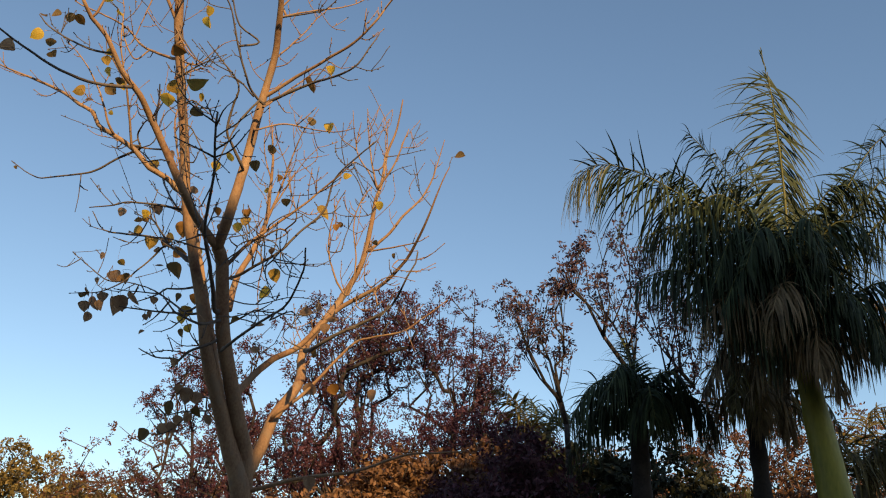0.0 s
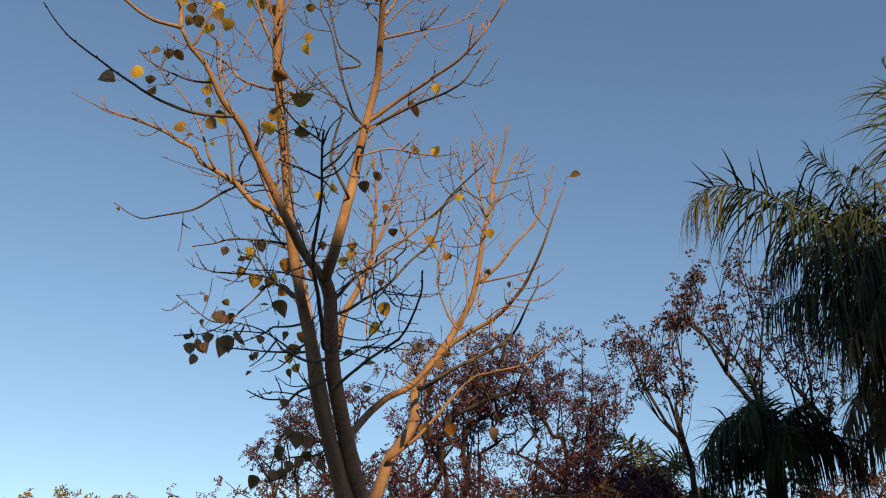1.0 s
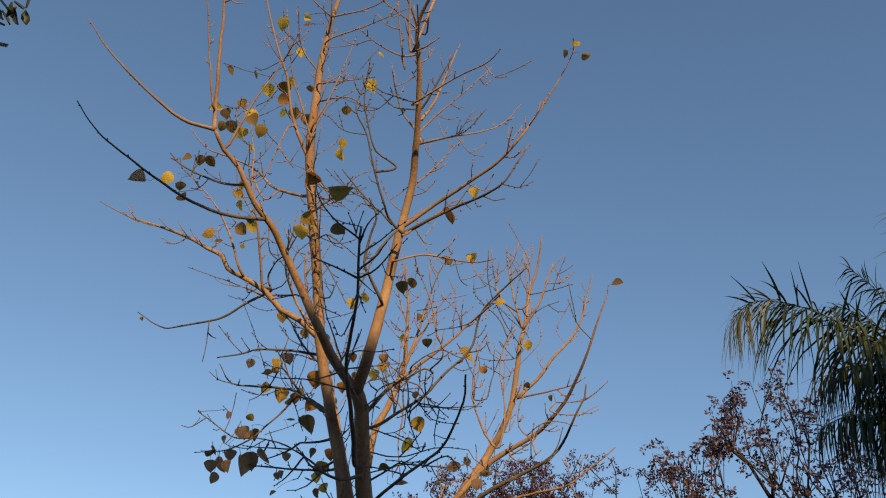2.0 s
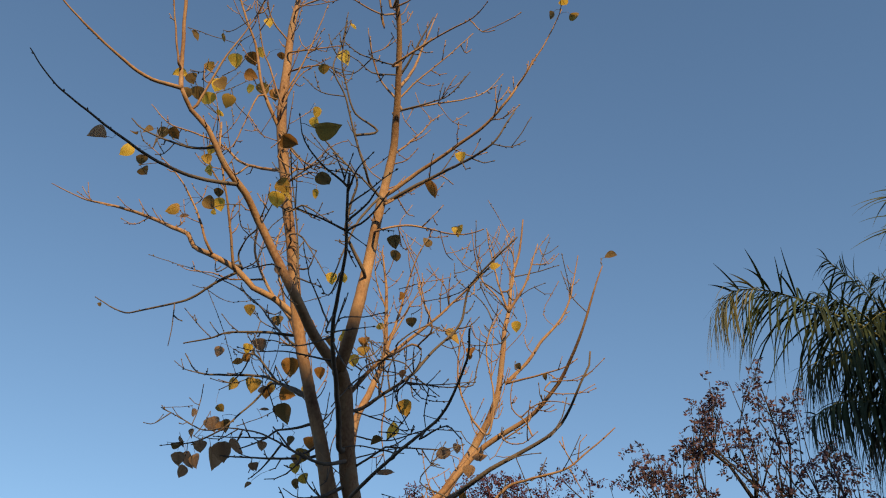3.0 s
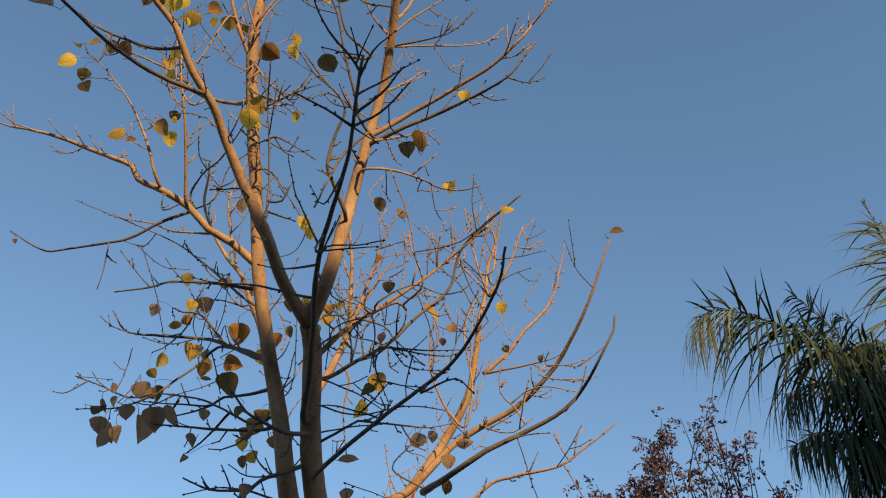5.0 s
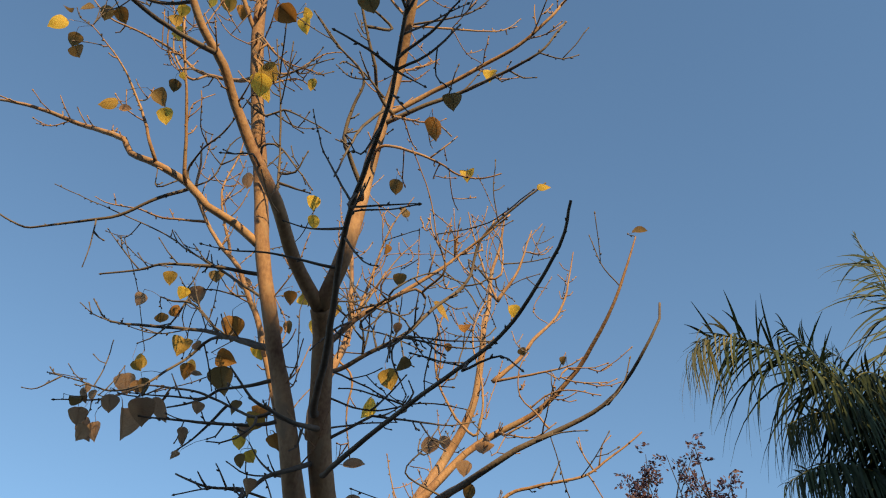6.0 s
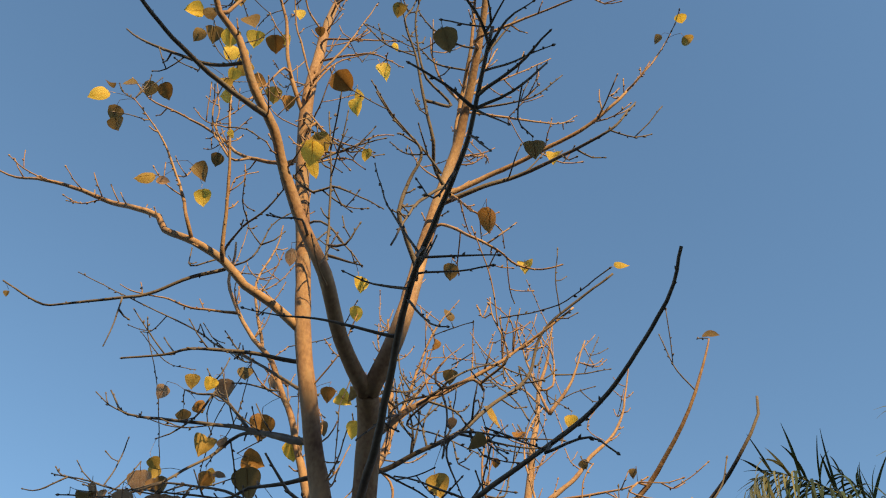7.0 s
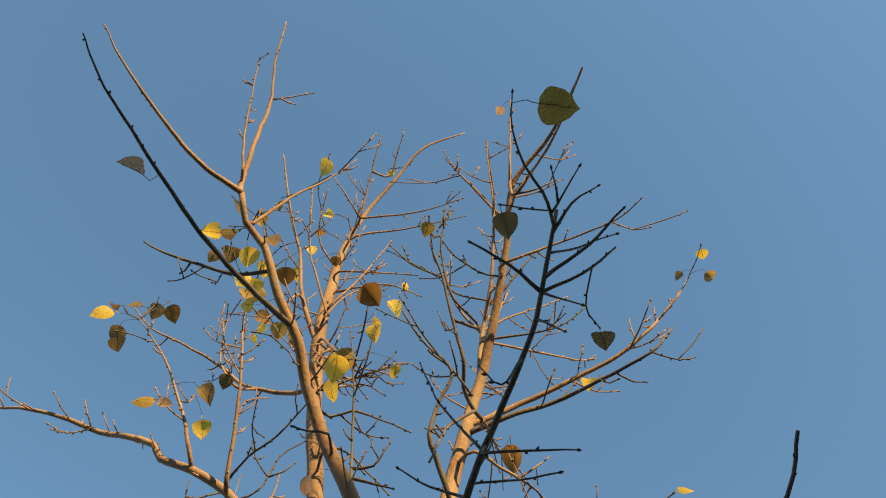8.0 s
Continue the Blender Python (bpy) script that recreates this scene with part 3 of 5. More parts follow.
branch("LL", None, "limb", 0.022, 0.003, [(-2.08, 6.89, 4.75), (-2.23, 6.90, 4.91), (-2.36, 6.86, 4.97), (-2.48, 6.84, 5.10), (-2.65, 6.83, 5.21), (-2.81, 6.87, 5.32), (-2.87, 6.88, 5.43), (-3.01, 6.91, 5.52), (-3.18, 7.00, 5.66), (-3.41, 7.01, 5.77), (-3.64, 7.06, 5.88), (-3.86, 7.15, 6.01), (-4.12, 7.13, 6.15)])
branch("LLt", "LL", "twig", 0.009, 0.003, [(-2.48, 6.94, 5.18), (-2.63, 6.95, 5.09), (-2.81, 7.00, 5.00), (-2.92, 7.01, 4.97), (-3.17, 7.07, 4.96), (-3.28, 7.09, 4.96), (-3.39, 7.08, 5.01), (-3.51, 7.09, 5.09)])
branch("LLd", "LL", "twig", 0.004, 0.002, [(-2.90, 6.97, 4.92), (-2.89, 6.98, 4.78), (-2.90, 7.00, 4.65)])
branch("LLb", "LL", "twig", 0.008, 0.002, [(-2.68, 6.89, 5.21), (-2.68, 6.75, 5.26), (-2.75, 6.72, 5.44), (-2.82, 6.70, 5.58), (-2.91, 6.62, 5.72), (-3.03, 6.54, 5.84), (-3.08, 6.51, 5.88)])
branch("LLu", "LL", "twig", 0.008, 0.003, [(-2.48, 6.77, 5.08), (-2.51, 6.58, 5.39), (-2.57, 6.43, 5.72), (-2.63, 6.48, 6.06)])
branch("LLk", "LL", "twig", 0.006, 0.002, [(-2.52, 6.93, 5.28), (-2.44, 6.81, 5.32), (-2.33, 6.70, 5.34), (-2.24, 6.60, 5.42), (-2.17, 6.50, 5.45)])
branch("LLx", "LL", "twig", 0.004, 0.002, [(-2.55, 6.93, 5.23), (-2.65, 6.94, 5.16), (-2.68, 6.95, 5.30)])
branch("LLy", "LL", "twig", 0.004, 0.002, [(-2.47, 6.94, 5.20), (-2.37, 6.89, 5.21), (-2.32, 6.85, 5.41), (-2.22, 6.80, 5.48)])
branch("U1", "LT", "limb", 0.013, 0.003, [(-2.17, 6.75, 5.85), (-2.37, 6.83, 5.93), (-2.60, 6.89, 6.06), (-2.74, 6.89, 6.21), (-2.86, 6.87, 6.28), (-3.03, 6.83, 6.34), (-3.17, 6.81, 6.40), (-3.32, 6.78, 6.57)])
branch("U1b", "LT", "twig", 0.006, 0.002, [(-2.61, 6.80, 5.88), (-2.74, 6.80, 6.11), (-2.78, 6.80, 6.36), (-2.86, 6.80, 6.67)])
branch("U2", "LT", "twig", 0.011, 0.003, [(-2.29, 6.60, 6.05), (-2.40, 6.50, 6.40), (-2.46, 6.40, 6.70), (-2.57, 6.28, 7.00), (-2.71, 6.08, 7.50)])
branch("U3", "CL", "twig", 0.008, 0.002, [(-2.54, 5.87, 5.62), (-2.42, 5.83, 5.95), (-2.30, 5.81, 6.20), (-2.19, 5.75, 6.40)])
branch("U4", "LT", "twig", 0.007, 0.002, [(-2.19, 6.35, 7.30), (-2.17, 6.18, 7.53), (-2.14, 5.94, 7.75)])
branch("U7", "LT", "twig", 0.006, 0.002, [(-2.24, 6.48, 6.72), (-2.05, 6.46, 6.71), (-1.81, 6.45, 6.73)])
branch("U8", "LT", "twig", 0.006, 0.002, [(-2.24, 6.50, 6.60), (-1.98, 6.45, 6.53), (-1.78, 6.40, 6.32)])
branch("U9", "LT", "twig", 0.006, 0.002, [(-2.24, 6.52, 6.34), (-2.11, 6.46, 6.63), (-1.98, 6.40, 7.11)])
branch("U10", "LT", "twig", 0.006, 0.002, [(-2.24, 6.55, 6.00), (-2.08, 6.53, 5.75), (-1.86, 6.50, 5.61)])
branch("U13", "LT", "twig", 0.006, 0.002, [(-2.25, 6.52, 6.19), (-2.15, 6.51, 6.50), (-1.95, 6.50, 6.66)])
branch("U14", "LT", "twig", 0.006, 0.002, [(-2.24, 6.58, 5.82), (-2.07, 6.59, 5.71), (-1.87, 6.59, 5.91), (-1.79, 6.60, 5.95)])
branch("U15", "LT", "twig", 0.006, 0.002, [(-2.20, 6.60, 5.59), (-2.01, 6.60, 5.69), (-1.90, 6.60, 5.61)])
branch("U17", "LT", "twig", 0.006, 0.002, [(-2.40, 6.45, 6.27), (-2.47, 6.33, 5.69), (-2.56, 6.20, 5.63)])
branch("V1", "LT", "twig", 0.006, 0.002, [(-2.12, 6.60, 5.37), (-2.03, 6.57, 5.39), (-1.89, 6.53, 5.27), (-1.78, 6.50, 5.16)])
branch("V2", "LT", "twig", 0.006, 0.002, [(-2.12, 6.70, 5.26), (-2.02, 6.65, 5.19), (-1.84, 6.60, 4.87)])
branch("V3", "LT", "twig", 0.006, 0.002, [(-2.08, 6.30, 4.75), (-2.15, 6.28, 4.72), (-2.20, 6.25, 4.69)])
branch("V4", "LT", "twig", 0.006, 0.002, [(-1.97, 6.50, 4.69), (-2.00, 6.50, 4.99), (-2.03, 6.40, 5.28), (-2.08, 6.30, 5.59)])
branch("V5", "LT", "twig", 0.006, 0.002, [(-1.98, 6.50, 4.84), (-1.91, 6.45, 4.82), (-1.86, 6.40, 4.90)])
branch("V6", "LT", "twig", 0.006, 0.002, [(-1.97, 6.50, 4.77), (-1.83, 6.45, 4.69)])
branch("V7", "LT", "twig", 0.006, 0.002, [(-2.24, 6.60, 6.03), (-1.98, 6.55, 5.67), (-1.88, 6.50, 5.76)])
branch("V8", "LT", "twig", 0.006, 0.002, [(-2.16, 6.60, 5.56), (-2.01, 6.55, 5.69), (-1.82, 6.50, 5.75)])
branch("U5", "LT", "twig", 0.006, 0.002, [(-2.18, 6.37, 7.25), (-1.91, 6.28, 7.28), (-1.72, 6.22, 7.32), (-1.59, 6.16, 7.35)])
branch("U6", "LT", "twig", 0.006, 0.002, [(-2.19, 6.40, 7.10), (-1.90, 6.33, 7.15), (-1.56, 6.22, 7.20)])
branch("U11", "LT", "twig", 0.006, 0.002, [(-2.18, 6.34, 7.25), (-2.29, 6.23, 7.33), (-2.37, 6.16, 7.40)])
branch("U12", "LT", "twig", 0.006, 0.002, [(-2.05, 6.15, 7.60), (-2.02, 6.02, 7.70), (-2.00, 5.89, 7.80)])
branch("U16", "LT", "twig", 0.006, 0.002, [(-2.21, 6.52, 6.20), (-2.34, 6.44, 6.50), (-2.41, 6.36, 6.70), (-2.48, 6.16, 7.20)])
branch("U18", "LT", "twig", 0.006, 0.002, [(-2.25, 6.50, 6.85), (-2.40, 6.41, 7.03), (-2.39, 6.15, 7.20)])
branch("T4", "LT", "twig", 0.008, 0.002, [(-2.03, 7.15, 4.64), (-2.19, 7.22, 4.79), (-2.31, 7.31, 4.94), (-2.42, 7.44, 5.11), (-2.57, 7.65, 5.35), (-2.81, 7.75, 5.59), (-3.10, 7.76, 5.74), (-3.49, 7.65, 5.84)])
branch("T5", "LT", "twig", 0.01, 0.003, [(-2.05, 7.05, 4.72), (-2.26, 7.07, 4.76), (-2.41, 7.09, 4.78), (-2.57, 7.12, 4.80), (-2.69, 7.16, 4.79), (-2.88, 7.20, 4.78)])
branch("T5b", "LT", "twig", 0.004, 0.002, [(-2.66, 7.20, 4.84), (-2.70, 7.20, 4.89), (-2.73, 7.20, 4.93)])
branch("T6", "LT", "twig", 0.012, 0.003, [(-1.98, 7.10, 4.32), (-2.06, 7.15, 4.36), (-2.29, 7.35, 4.57), (-2.45, 7.45, 4.66), (-2.81, 7.50, 4.71), (-2.92, 7.55, 4.78), (-3.01, 7.57, 4.91)])
branch("T6b", "LT", "twig", 0.008, 0.003, [(-2.25, 7.32, 4.56), (-2.38, 7.36, 4.70), (-2.46, 7.40, 4.79), (-2.57, 7.45, 4.84), (-2.65, 7.50, 4.90)])
branch("T6c", "LT", "twig", 0.005, 0.002, [(-2.45, 7.42, 4.80), (-2.51, 7.44, 4.91), (-2.56, 7.45, 5.00)])
branch("T6d", "LT", "twig", 0.005, 0.002, [(-2.47, 7.42, 4.81), (-2.55, 7.45, 4.69), (-2.64, 7.47, 4.60), (-2.70, 7.50, 4.59)])
branch("T6e", "LT", "twig", 0.004, 0.002, [(-2.23, 7.40, 4.86), (-2.38, 7.45, 4.93), (-2.52, 7.50, 4.94)])
branch("T7", "LT", "twig", 0.01, 0.004, [(-1.98, 7.10, 4.32), (-2.17, 7.25, 4.47), (-2.32, 7.40, 4.57), (-2.41, 7.45, 4.50), (-2.47, 7.40, 4.39), (-2.57, 7.35, 4.24)])
branch("T7b", "LT", "twig", 0.005, 0.002, [(-2.62, 7.35, 4.23), (-2.77, 7.52, 4.31), (-3.02, 7.73, 4.50), (-3.29, 8.00, 4.72)])
branch("T8", "LT", "twig", 0.009, 0.003, [(-1.87, 7.10, 4.11), (-2.10, 7.16, 4.13), (-2.19, 7.21, 4.15), (-2.25, 7.24, 4.12), (-2.33, 7.23, 4.07), (-2.40, 7.20, 4.03)])
branch("T8b", "LT", "twig", 0.007, 0.003, [(-1.99, 7.10, 3.94), (-2.11, 7.16, 4.02), (-2.28, 7.22, 4.13), (-2.40, 7.29, 4.19), (-2.57, 7.35, 4.24)])
branch("T9", None, "limb", 0.012, 0.003, [(-1.70, 7.07, 3.87), (-1.75, 6.96, 3.82), (-1.82, 6.86, 3.78), (-1.91, 6.82, 3.81), (-1.98, 6.80, 3.84), (-2.05, 6.77, 3.92), (-2.08, 6.74, 3.95)])
branch("T10", "LT", "twig", 0.009, 0.003, [(-1.86, 7.15, 3.93), (-2.01, 7.18, 3.95), (-2.18, 7.20, 3.96), (-2.35, 7.22, 3.98), (-2.55, 7.25, 4.01)])
branch("T10b", "LT", "twig", 0.006, 0.002, [(-1.99, 7.05, 3.87), (-2.05, 7.03, 3.79), (-2.11, 7.02, 3.76), (-2.16, 7.00, 3.75)])
branch("T10c", "LT", "twig", 0.006, 0.002, [(-2.12, 7.15, 4.05), (-2.26, 7.28, 3.95), (-2.38, 7.40, 3.92)])
branch("T11", None, "limb", 0.01, 0.003, [(-1.71, 7.10, 3.72), (-1.81, 7.07, 3.68), (-1.91, 7.04, 3.62), (-2.00, 7.02, 3.50), (-1.99, 7.05, 3.57), (-2.14, 7.07, 3.58), (-2.28, 7.10, 3.65)])
branch("T12", "LT", "twig", 0.006, 0.002, [(-1.84, 7.30, 3.64), (-2.02, 7.30, 3.69), (-2.16, 7.30, 3.70), (-2.31, 7.30, 3.66)])
branch("T13", "LT", "twig", 0.006, 0.002, [(-1.88, 7.20, 3.72), (-1.97, 7.25, 3.82), (-2.03, 7.30, 3.93)])
branch("B1", "LT", "twig", 0.007, 0.002, [(-1.81, 7.50, 3.41), (-1.96, 7.48, 3.43), (-2.08, 7.47, 3.45), (-2.13, 7.45, 3.50)])
branch("B2", "LT", "twig", 0.006, 0.002, [(-1.81, 7.50, 3.32), (-1.97, 7.45, 3.29), (-2.22, 7.40, 3.21)])
branch("B3", "LT", "twig", 0.005, 0.002, [(-1.91, 7.45, 3.29), (-2.03, 7.43, 3.17), (-2.12, 7.42, 3.11), (-2.24, 7.40, 3.11)])
branch("CRm", "CR", "limb", 0.016, 0.004, [(-1.50, 6.53, 5.73), (-1.46, 6.50, 6.14), (-1.43, 6.31, 6.41), (-1.43, 6.16, 6.70), (-1.45, 5.98, 6.83), (-1.53, 5.69, 6.94)])
branch("T7c", "LT", "twig", 0.005, 0.002, [(-2.57, 7.35, 4.24), (-2.64, 7.34, 4.19), (-2.75, 7.34, 4.14), (-2.95, 7.33, 4.12)])
branch("T8d", "LT", "twig", 0.005, 0.002, [(-2.23, 7.25, 4.12), (-2.29, 7.27, 4.13), (-2.46, 7.28, 4.14), (-2.61, 7.30, 4.16)])
branch("R5d", "CR", "twig", 0.006, 0.002, [(-1.46, 6.50, 6.10), (-1.23, 6.43, 6.10), (-1.09, 6.37, 6.10), (-0.95, 6.30, 6.23)])
branch("Rc", "CR", "twig", 0.01, 0.003, [(-1.44, 6.45, 6.22), (-1.36, 6.55, 6.55), (-1.29, 6.63, 6.94), (-1.22, 6.70, 7.30)])
branch("Rd", "CR", "twig", 0.008, 0.003, [(-1.44, 6.40, 6.29), (-1.33, 6.30, 6.43), (-1.19, 6.20, 6.67)])
branch("R8", "CR", "twig", 0.006, 0.002, [(-1.44, 6.45, 6.17), (-1.32, 6.47, 6.35), (-1.15, 6.48, 6.55), (-0.94, 6.50, 6.83)])
branch("R13", "CR", "twig", 0.005, 0.002, [(-1.45, 6.40, 6.33), (-1.61, 6.37, 6.35), (-1.70, 6.33, 6.42), (-1.80, 6.30, 6.49)])
branch("X0", "G", "twig", 0.0045, 0.002, [(-1.41, 7.00, 4.31), (-1.18, 6.98, 4.30), (-1.05, 6.97, 4.29), (-0.96, 6.95, 4.33)])
branch("X1", "G", "twig", 0.0045, 0.002, [(-1.03, 8.00, 4.84), (-0.99, 8.00, 5.02), (-0.93, 8.00, 5.20), (-0.88, 8.00, 5.37), (-0.83, 8.00, 5.47)])
branch("X2", "G", "twig", 0.0045, 0.002, [(-0.96, 7.80, 5.59), (-0.90, 7.90, 5.45), (-0.81, 8.00, 5.34), (-0.76, 8.10, 5.31)])
branch("X3", "G", "twig", 0.0045, 0.002, [(-0.83, 8.10, 5.23), (-1.01, 8.05, 5.19), (-1.10, 8.00, 5.19)])
branch("X4", "G", "twig", 0.0045, 0.002, [(-1.53, 7.00, 4.54), (-1.39, 7.00, 4.47), (-1.32, 7.00, 4.38), (-1.18, 7.00, 4.25)])
branch("X5", "G", "twig", 0.0045, 0.002, [(-1.58, 7.20, 4.55), (-1.44, 7.20, 4.51), (-1.27, 7.20, 4.43)])
branch("X6", "G", "twig", 0.0045, 0.002, [(-1.70, 6.90, 4.45), (-1.58, 6.95, 4.51), (-1.53, 7.00, 4.62)])
branch("X7", "G", "twig", 0.0045, 0.002, [(-1.61, 6.10, 4.25), (-1.48, 6.05, 4.22), (-1.37, 6.00, 4.21)])
branch("X8", "G", "twig", 0.0045, 0.002, [(-1.53, 7.10, 4.30), (-1.53, 7.10, 4.49), (-1.56, 7.10, 4.64)])
branch("X9", "G", "twig", 0.0045, 0.002, [(-1.48, 7.10, 4.30), (-1.51, 7.15, 4.52), (-1.46, 7.20, 4.71)])
branch("X10", "G", "twig", 0.0045, 0.002, [(-1.44, 7.00, 4.28), (-1.39, 7.05, 4.46), (-1.41, 7.10, 4.64)])
branch("X11", "G", "twig", 0.0045, 0.002, [(-1.58, 7.10, 4.30), (-1.56, 7.05, 4.42), (-1.63, 7.00, 4.58)])
branch("X12", "G", "twig", 0.0045, 0.002, [(-1.70, 7.10, 4.19), (-1.51, 7.15, 4.16), (-1.38, 7.20, 4.10)])
branch("X13", "G", "twig", 0.0045, 0.002, [(-1.69, 7.10, 4.03), (-1.50, 7.13, 4.03), (-1.25, 7.17, 4.11), (-1.06, 7.20, 4.11)])
branch("X14", "G", "twig", 0.0045, 0.002, [(-1.67, 7.10, 3.91), (-1.53, 7.15, 3.97), (-1.38, 7.20, 4.02)])
branch("X15", "G", "twig", 0.0045, 0.002, [(-1.32, 7.40, 3.88), (-1.23, 7.40, 4.02), (-1.17, 7.40, 4.13)])
branch("X16", "G", "twig", 0.0045, 0.002, [(-0.89, 8.00, 5.39), (-0.96, 8.03, 5.56), (-1.15, 8.07, 5.79), (-1.18, 8.10, 5.97)])
branch("X17", "G", "twig", 0.0045, 0.002, [(-0.71, 8.05, 5.78), (-0.56, 8.03, 5.81), (-0.37, 8.00, 5.85)])
branch("X18", "G", "twig", 0.0045, 0.002, [(-0.73, 8.10, 5.61), (-0.60, 8.05, 5.67), (-0.48, 8.00, 5.69)])
branch("X19", "G", "twig", 0.0045, 0.002, [(-1.43, 6.95, 4.59), (-1.26, 6.93, 4.69), (-1.10, 6.90, 4.62)])
branch("X20", "G", "twig", 0.0045, 0.002, [(-1.57, 6.95, 4.40), (-1.68, 6.88, 4.28), (-1.77, 6.80, 4.10)])

branch("Y1", "CR", "twig", 0.006, 0.002, [(-1.49, 5.90, 6.38), (-1.61, 5.80, 6.37), (-1.75, 5.70, 6.44)])
branch("Y2", "CR", "twig", 0.005, 0.002, [(-1.47, 5.95, 6.30), (-1.50, 5.83, 6.51), (-1.53, 5.70, 6.90)])
branch("Y3", "CR", "twig", 0.008, 0.003, [(-1.41, 5.80, 6.31), (-1.42, 5.65, 6.69), (-1.41, 5.50, 7.19)])
branch("Y4", "CR", "twig", 0.006, 0.002, [(-1.40, 5.80, 6.25), (-1.30, 5.75, 6.30), (-1.21, 5.70, 6.32)])
branch("N5", "CR", "twig", 0.007, 0.002, [(-1.52, 6.25, 5.70), (-1.65, 6.16, 5.77), (-1.71, 6.08, 5.95), (-1.73, 5.99, 6.09), (-1.70, 5.90, 6.32)])
branch("N6", "CR", "twig", 0.006, 0.002, [(-1.54, 6.40, 5.34), (-1.64, 6.33, 5.42), (-1.73, 6.27, 5.42), (-1.75, 6.20, 5.31)])
# short spurs that the limbs and twigs carry, some of them forked
for key in list(lines):
    line, radii = lines[key]
    if key.startswith(("RT", "CRr", "DS", "CLw", "CLl", "CLr", "F", "K", "LLt", "J_")) or len(line) < 6:
        continue
    long = sum((b - a).length for a, b in zip(line, line[1:]))
    for k in range(int(long * (3.2 if radii[0] > 0.03 else 5.2))):
        i = rng.randrange(len(line) // 4, max(len(line) // 4 + 1, int(len(line) * 0.88)))
        if line[i].z < 2.9:
            continue
        way = (line[i + 1] - line[i]).normalized()
        out = way.orthogonal().normalized()
        out.rotate(Matrix.Rotation(rng.random() * 6.283, 3, way))
        reach = (0.05 + 0.30 * rng.random() ** 2) * (1.0 if radii[0] < 0.03 else 1.4)
        a = line[i]
        b = a + (out * 0.8 + way * 0.5) * reach * 0.5
        c = b + (out * 0.5 + way * 0.5 + Vector((0, 0, 0.35))) * reach * 0.5
        branch(f"{key}_{k}", key, "twig", rng.uniform(0.0024, 0.004), 0.002, [a, b, c])
        if reach > 0.2:
            d = b + (way * 0.7 - out * 0.2 + 0.4 * Vector((rng.gauss(0, 1), rng.gauss(0, 1), rng.gauss(0.4, 0.6)))) * reach * 0.5
            branch(f"{key}_{k}f", key, "twig", 0.0022, 0.0015, [b, b.lerp(d, 0.5) + Vector((0, 0, -0.01)), d])

# slender upright whips along the sunlit limbs at the back
for key in ("I2", "I2a", "I2b", "I2c", "RB", "RBa", "RBc", "RBd", "RBe", "RBf", "RBg", "RBh", "H", "Hd", "I", "Ia", "LLu"):
    line, radii = lines[key]
    long = sum((b - a).length for a, b in zip(line, line[1:]))
    for k in range(int(long * 3.6)):
        i = rng.randrange(len(line) // 4, len(line) - 2)
        if line[i].z < 3.7:
            continue
        way = (line[i + 1] - line[i]).normalized()
        go = (way * 0.5 + Vector((rng.gauss(0, 0.45), rng.gauss(0, 0.45), 0.75))).normalized()
        reach = rng.uniform(0.12, 0.5)
        bend = 0.15 * reach * Vector((rng.gauss(0, 1), rng.gauss(0, 1), 0))
        a = line[i]
        branch(f"{key}_{k}w", key, "twig", rng.uniform(0.0022, 0.0032), 0.0016, [a, a + go * reach * 0.5 + bend, a + go * reach + Vector((0, 0, 0.1 * reach))])


def heart_leaf(curl, fold, twist, seed):
    """A broad, blunt heart-shaped leaf one unit wide with a short tip and a petiole; its tip along -z, its face to -y."""
    rows = 12
    rn = random.Random(seed)
    verts, faces = [], []
    long = rn.uniform(0.94, 1.08)
    lean = rn.uniform(-0.05, 0.05)
    for i in range(rows + 1):
        t = i / rows
        half = 0.5 * max(0.0, math.sin(math.pi * (0.04 + 0.96 * t) ** 0.63)) ** 0.66
        if t > 0.9:
            half *= 0.75
        z = 0.10 - long * t - 0.05 * max(0, t - 0.9) / 0.1
        for s in (-1, -0.6, 0, 0.6, 1):
            wave = 1 + 0.07 * noise.noise(Vector((4 * t, s * 2, seed))) * (abs(s) == 1)
            base = (0.035 * abs(s) - 0.075 * s ** 4) * max(0, 1 - t * 5)
            x = s * half * wave + lean * math.sin(math.pi * t)
            y = -fold * abs(s) * half + curl * (t - 0.3) ** 2 + twist * s * half * (t - 0.4) + 0.03 * noise.noise(Vector((3 * t, 2 * s, seed + 9)))
            verts.append(Vector((x, y, z + base)))
    for i in range(rows):
        for j in range(4):
            a = i * 5 + j
            faces.append((a, a + 1, a + 6, a + 5))
    stem = [Vector((0, 0.01, 0.08)), Vector((0, 0.04, 0.26)), Vector((0.03, 0.10, 0.42))]
    tube(verts, faces, spline(stem, 0.1), [0.014] * 40, 4)
    rib = [(verts[i * 5 + 2] + Vector((0, 0.004, 0))) for i in (0, 3, 6, 10)]
    tube(verts, faces, spline(rib, 0.2), [0.012] * 40, 4)
    return verts, faces


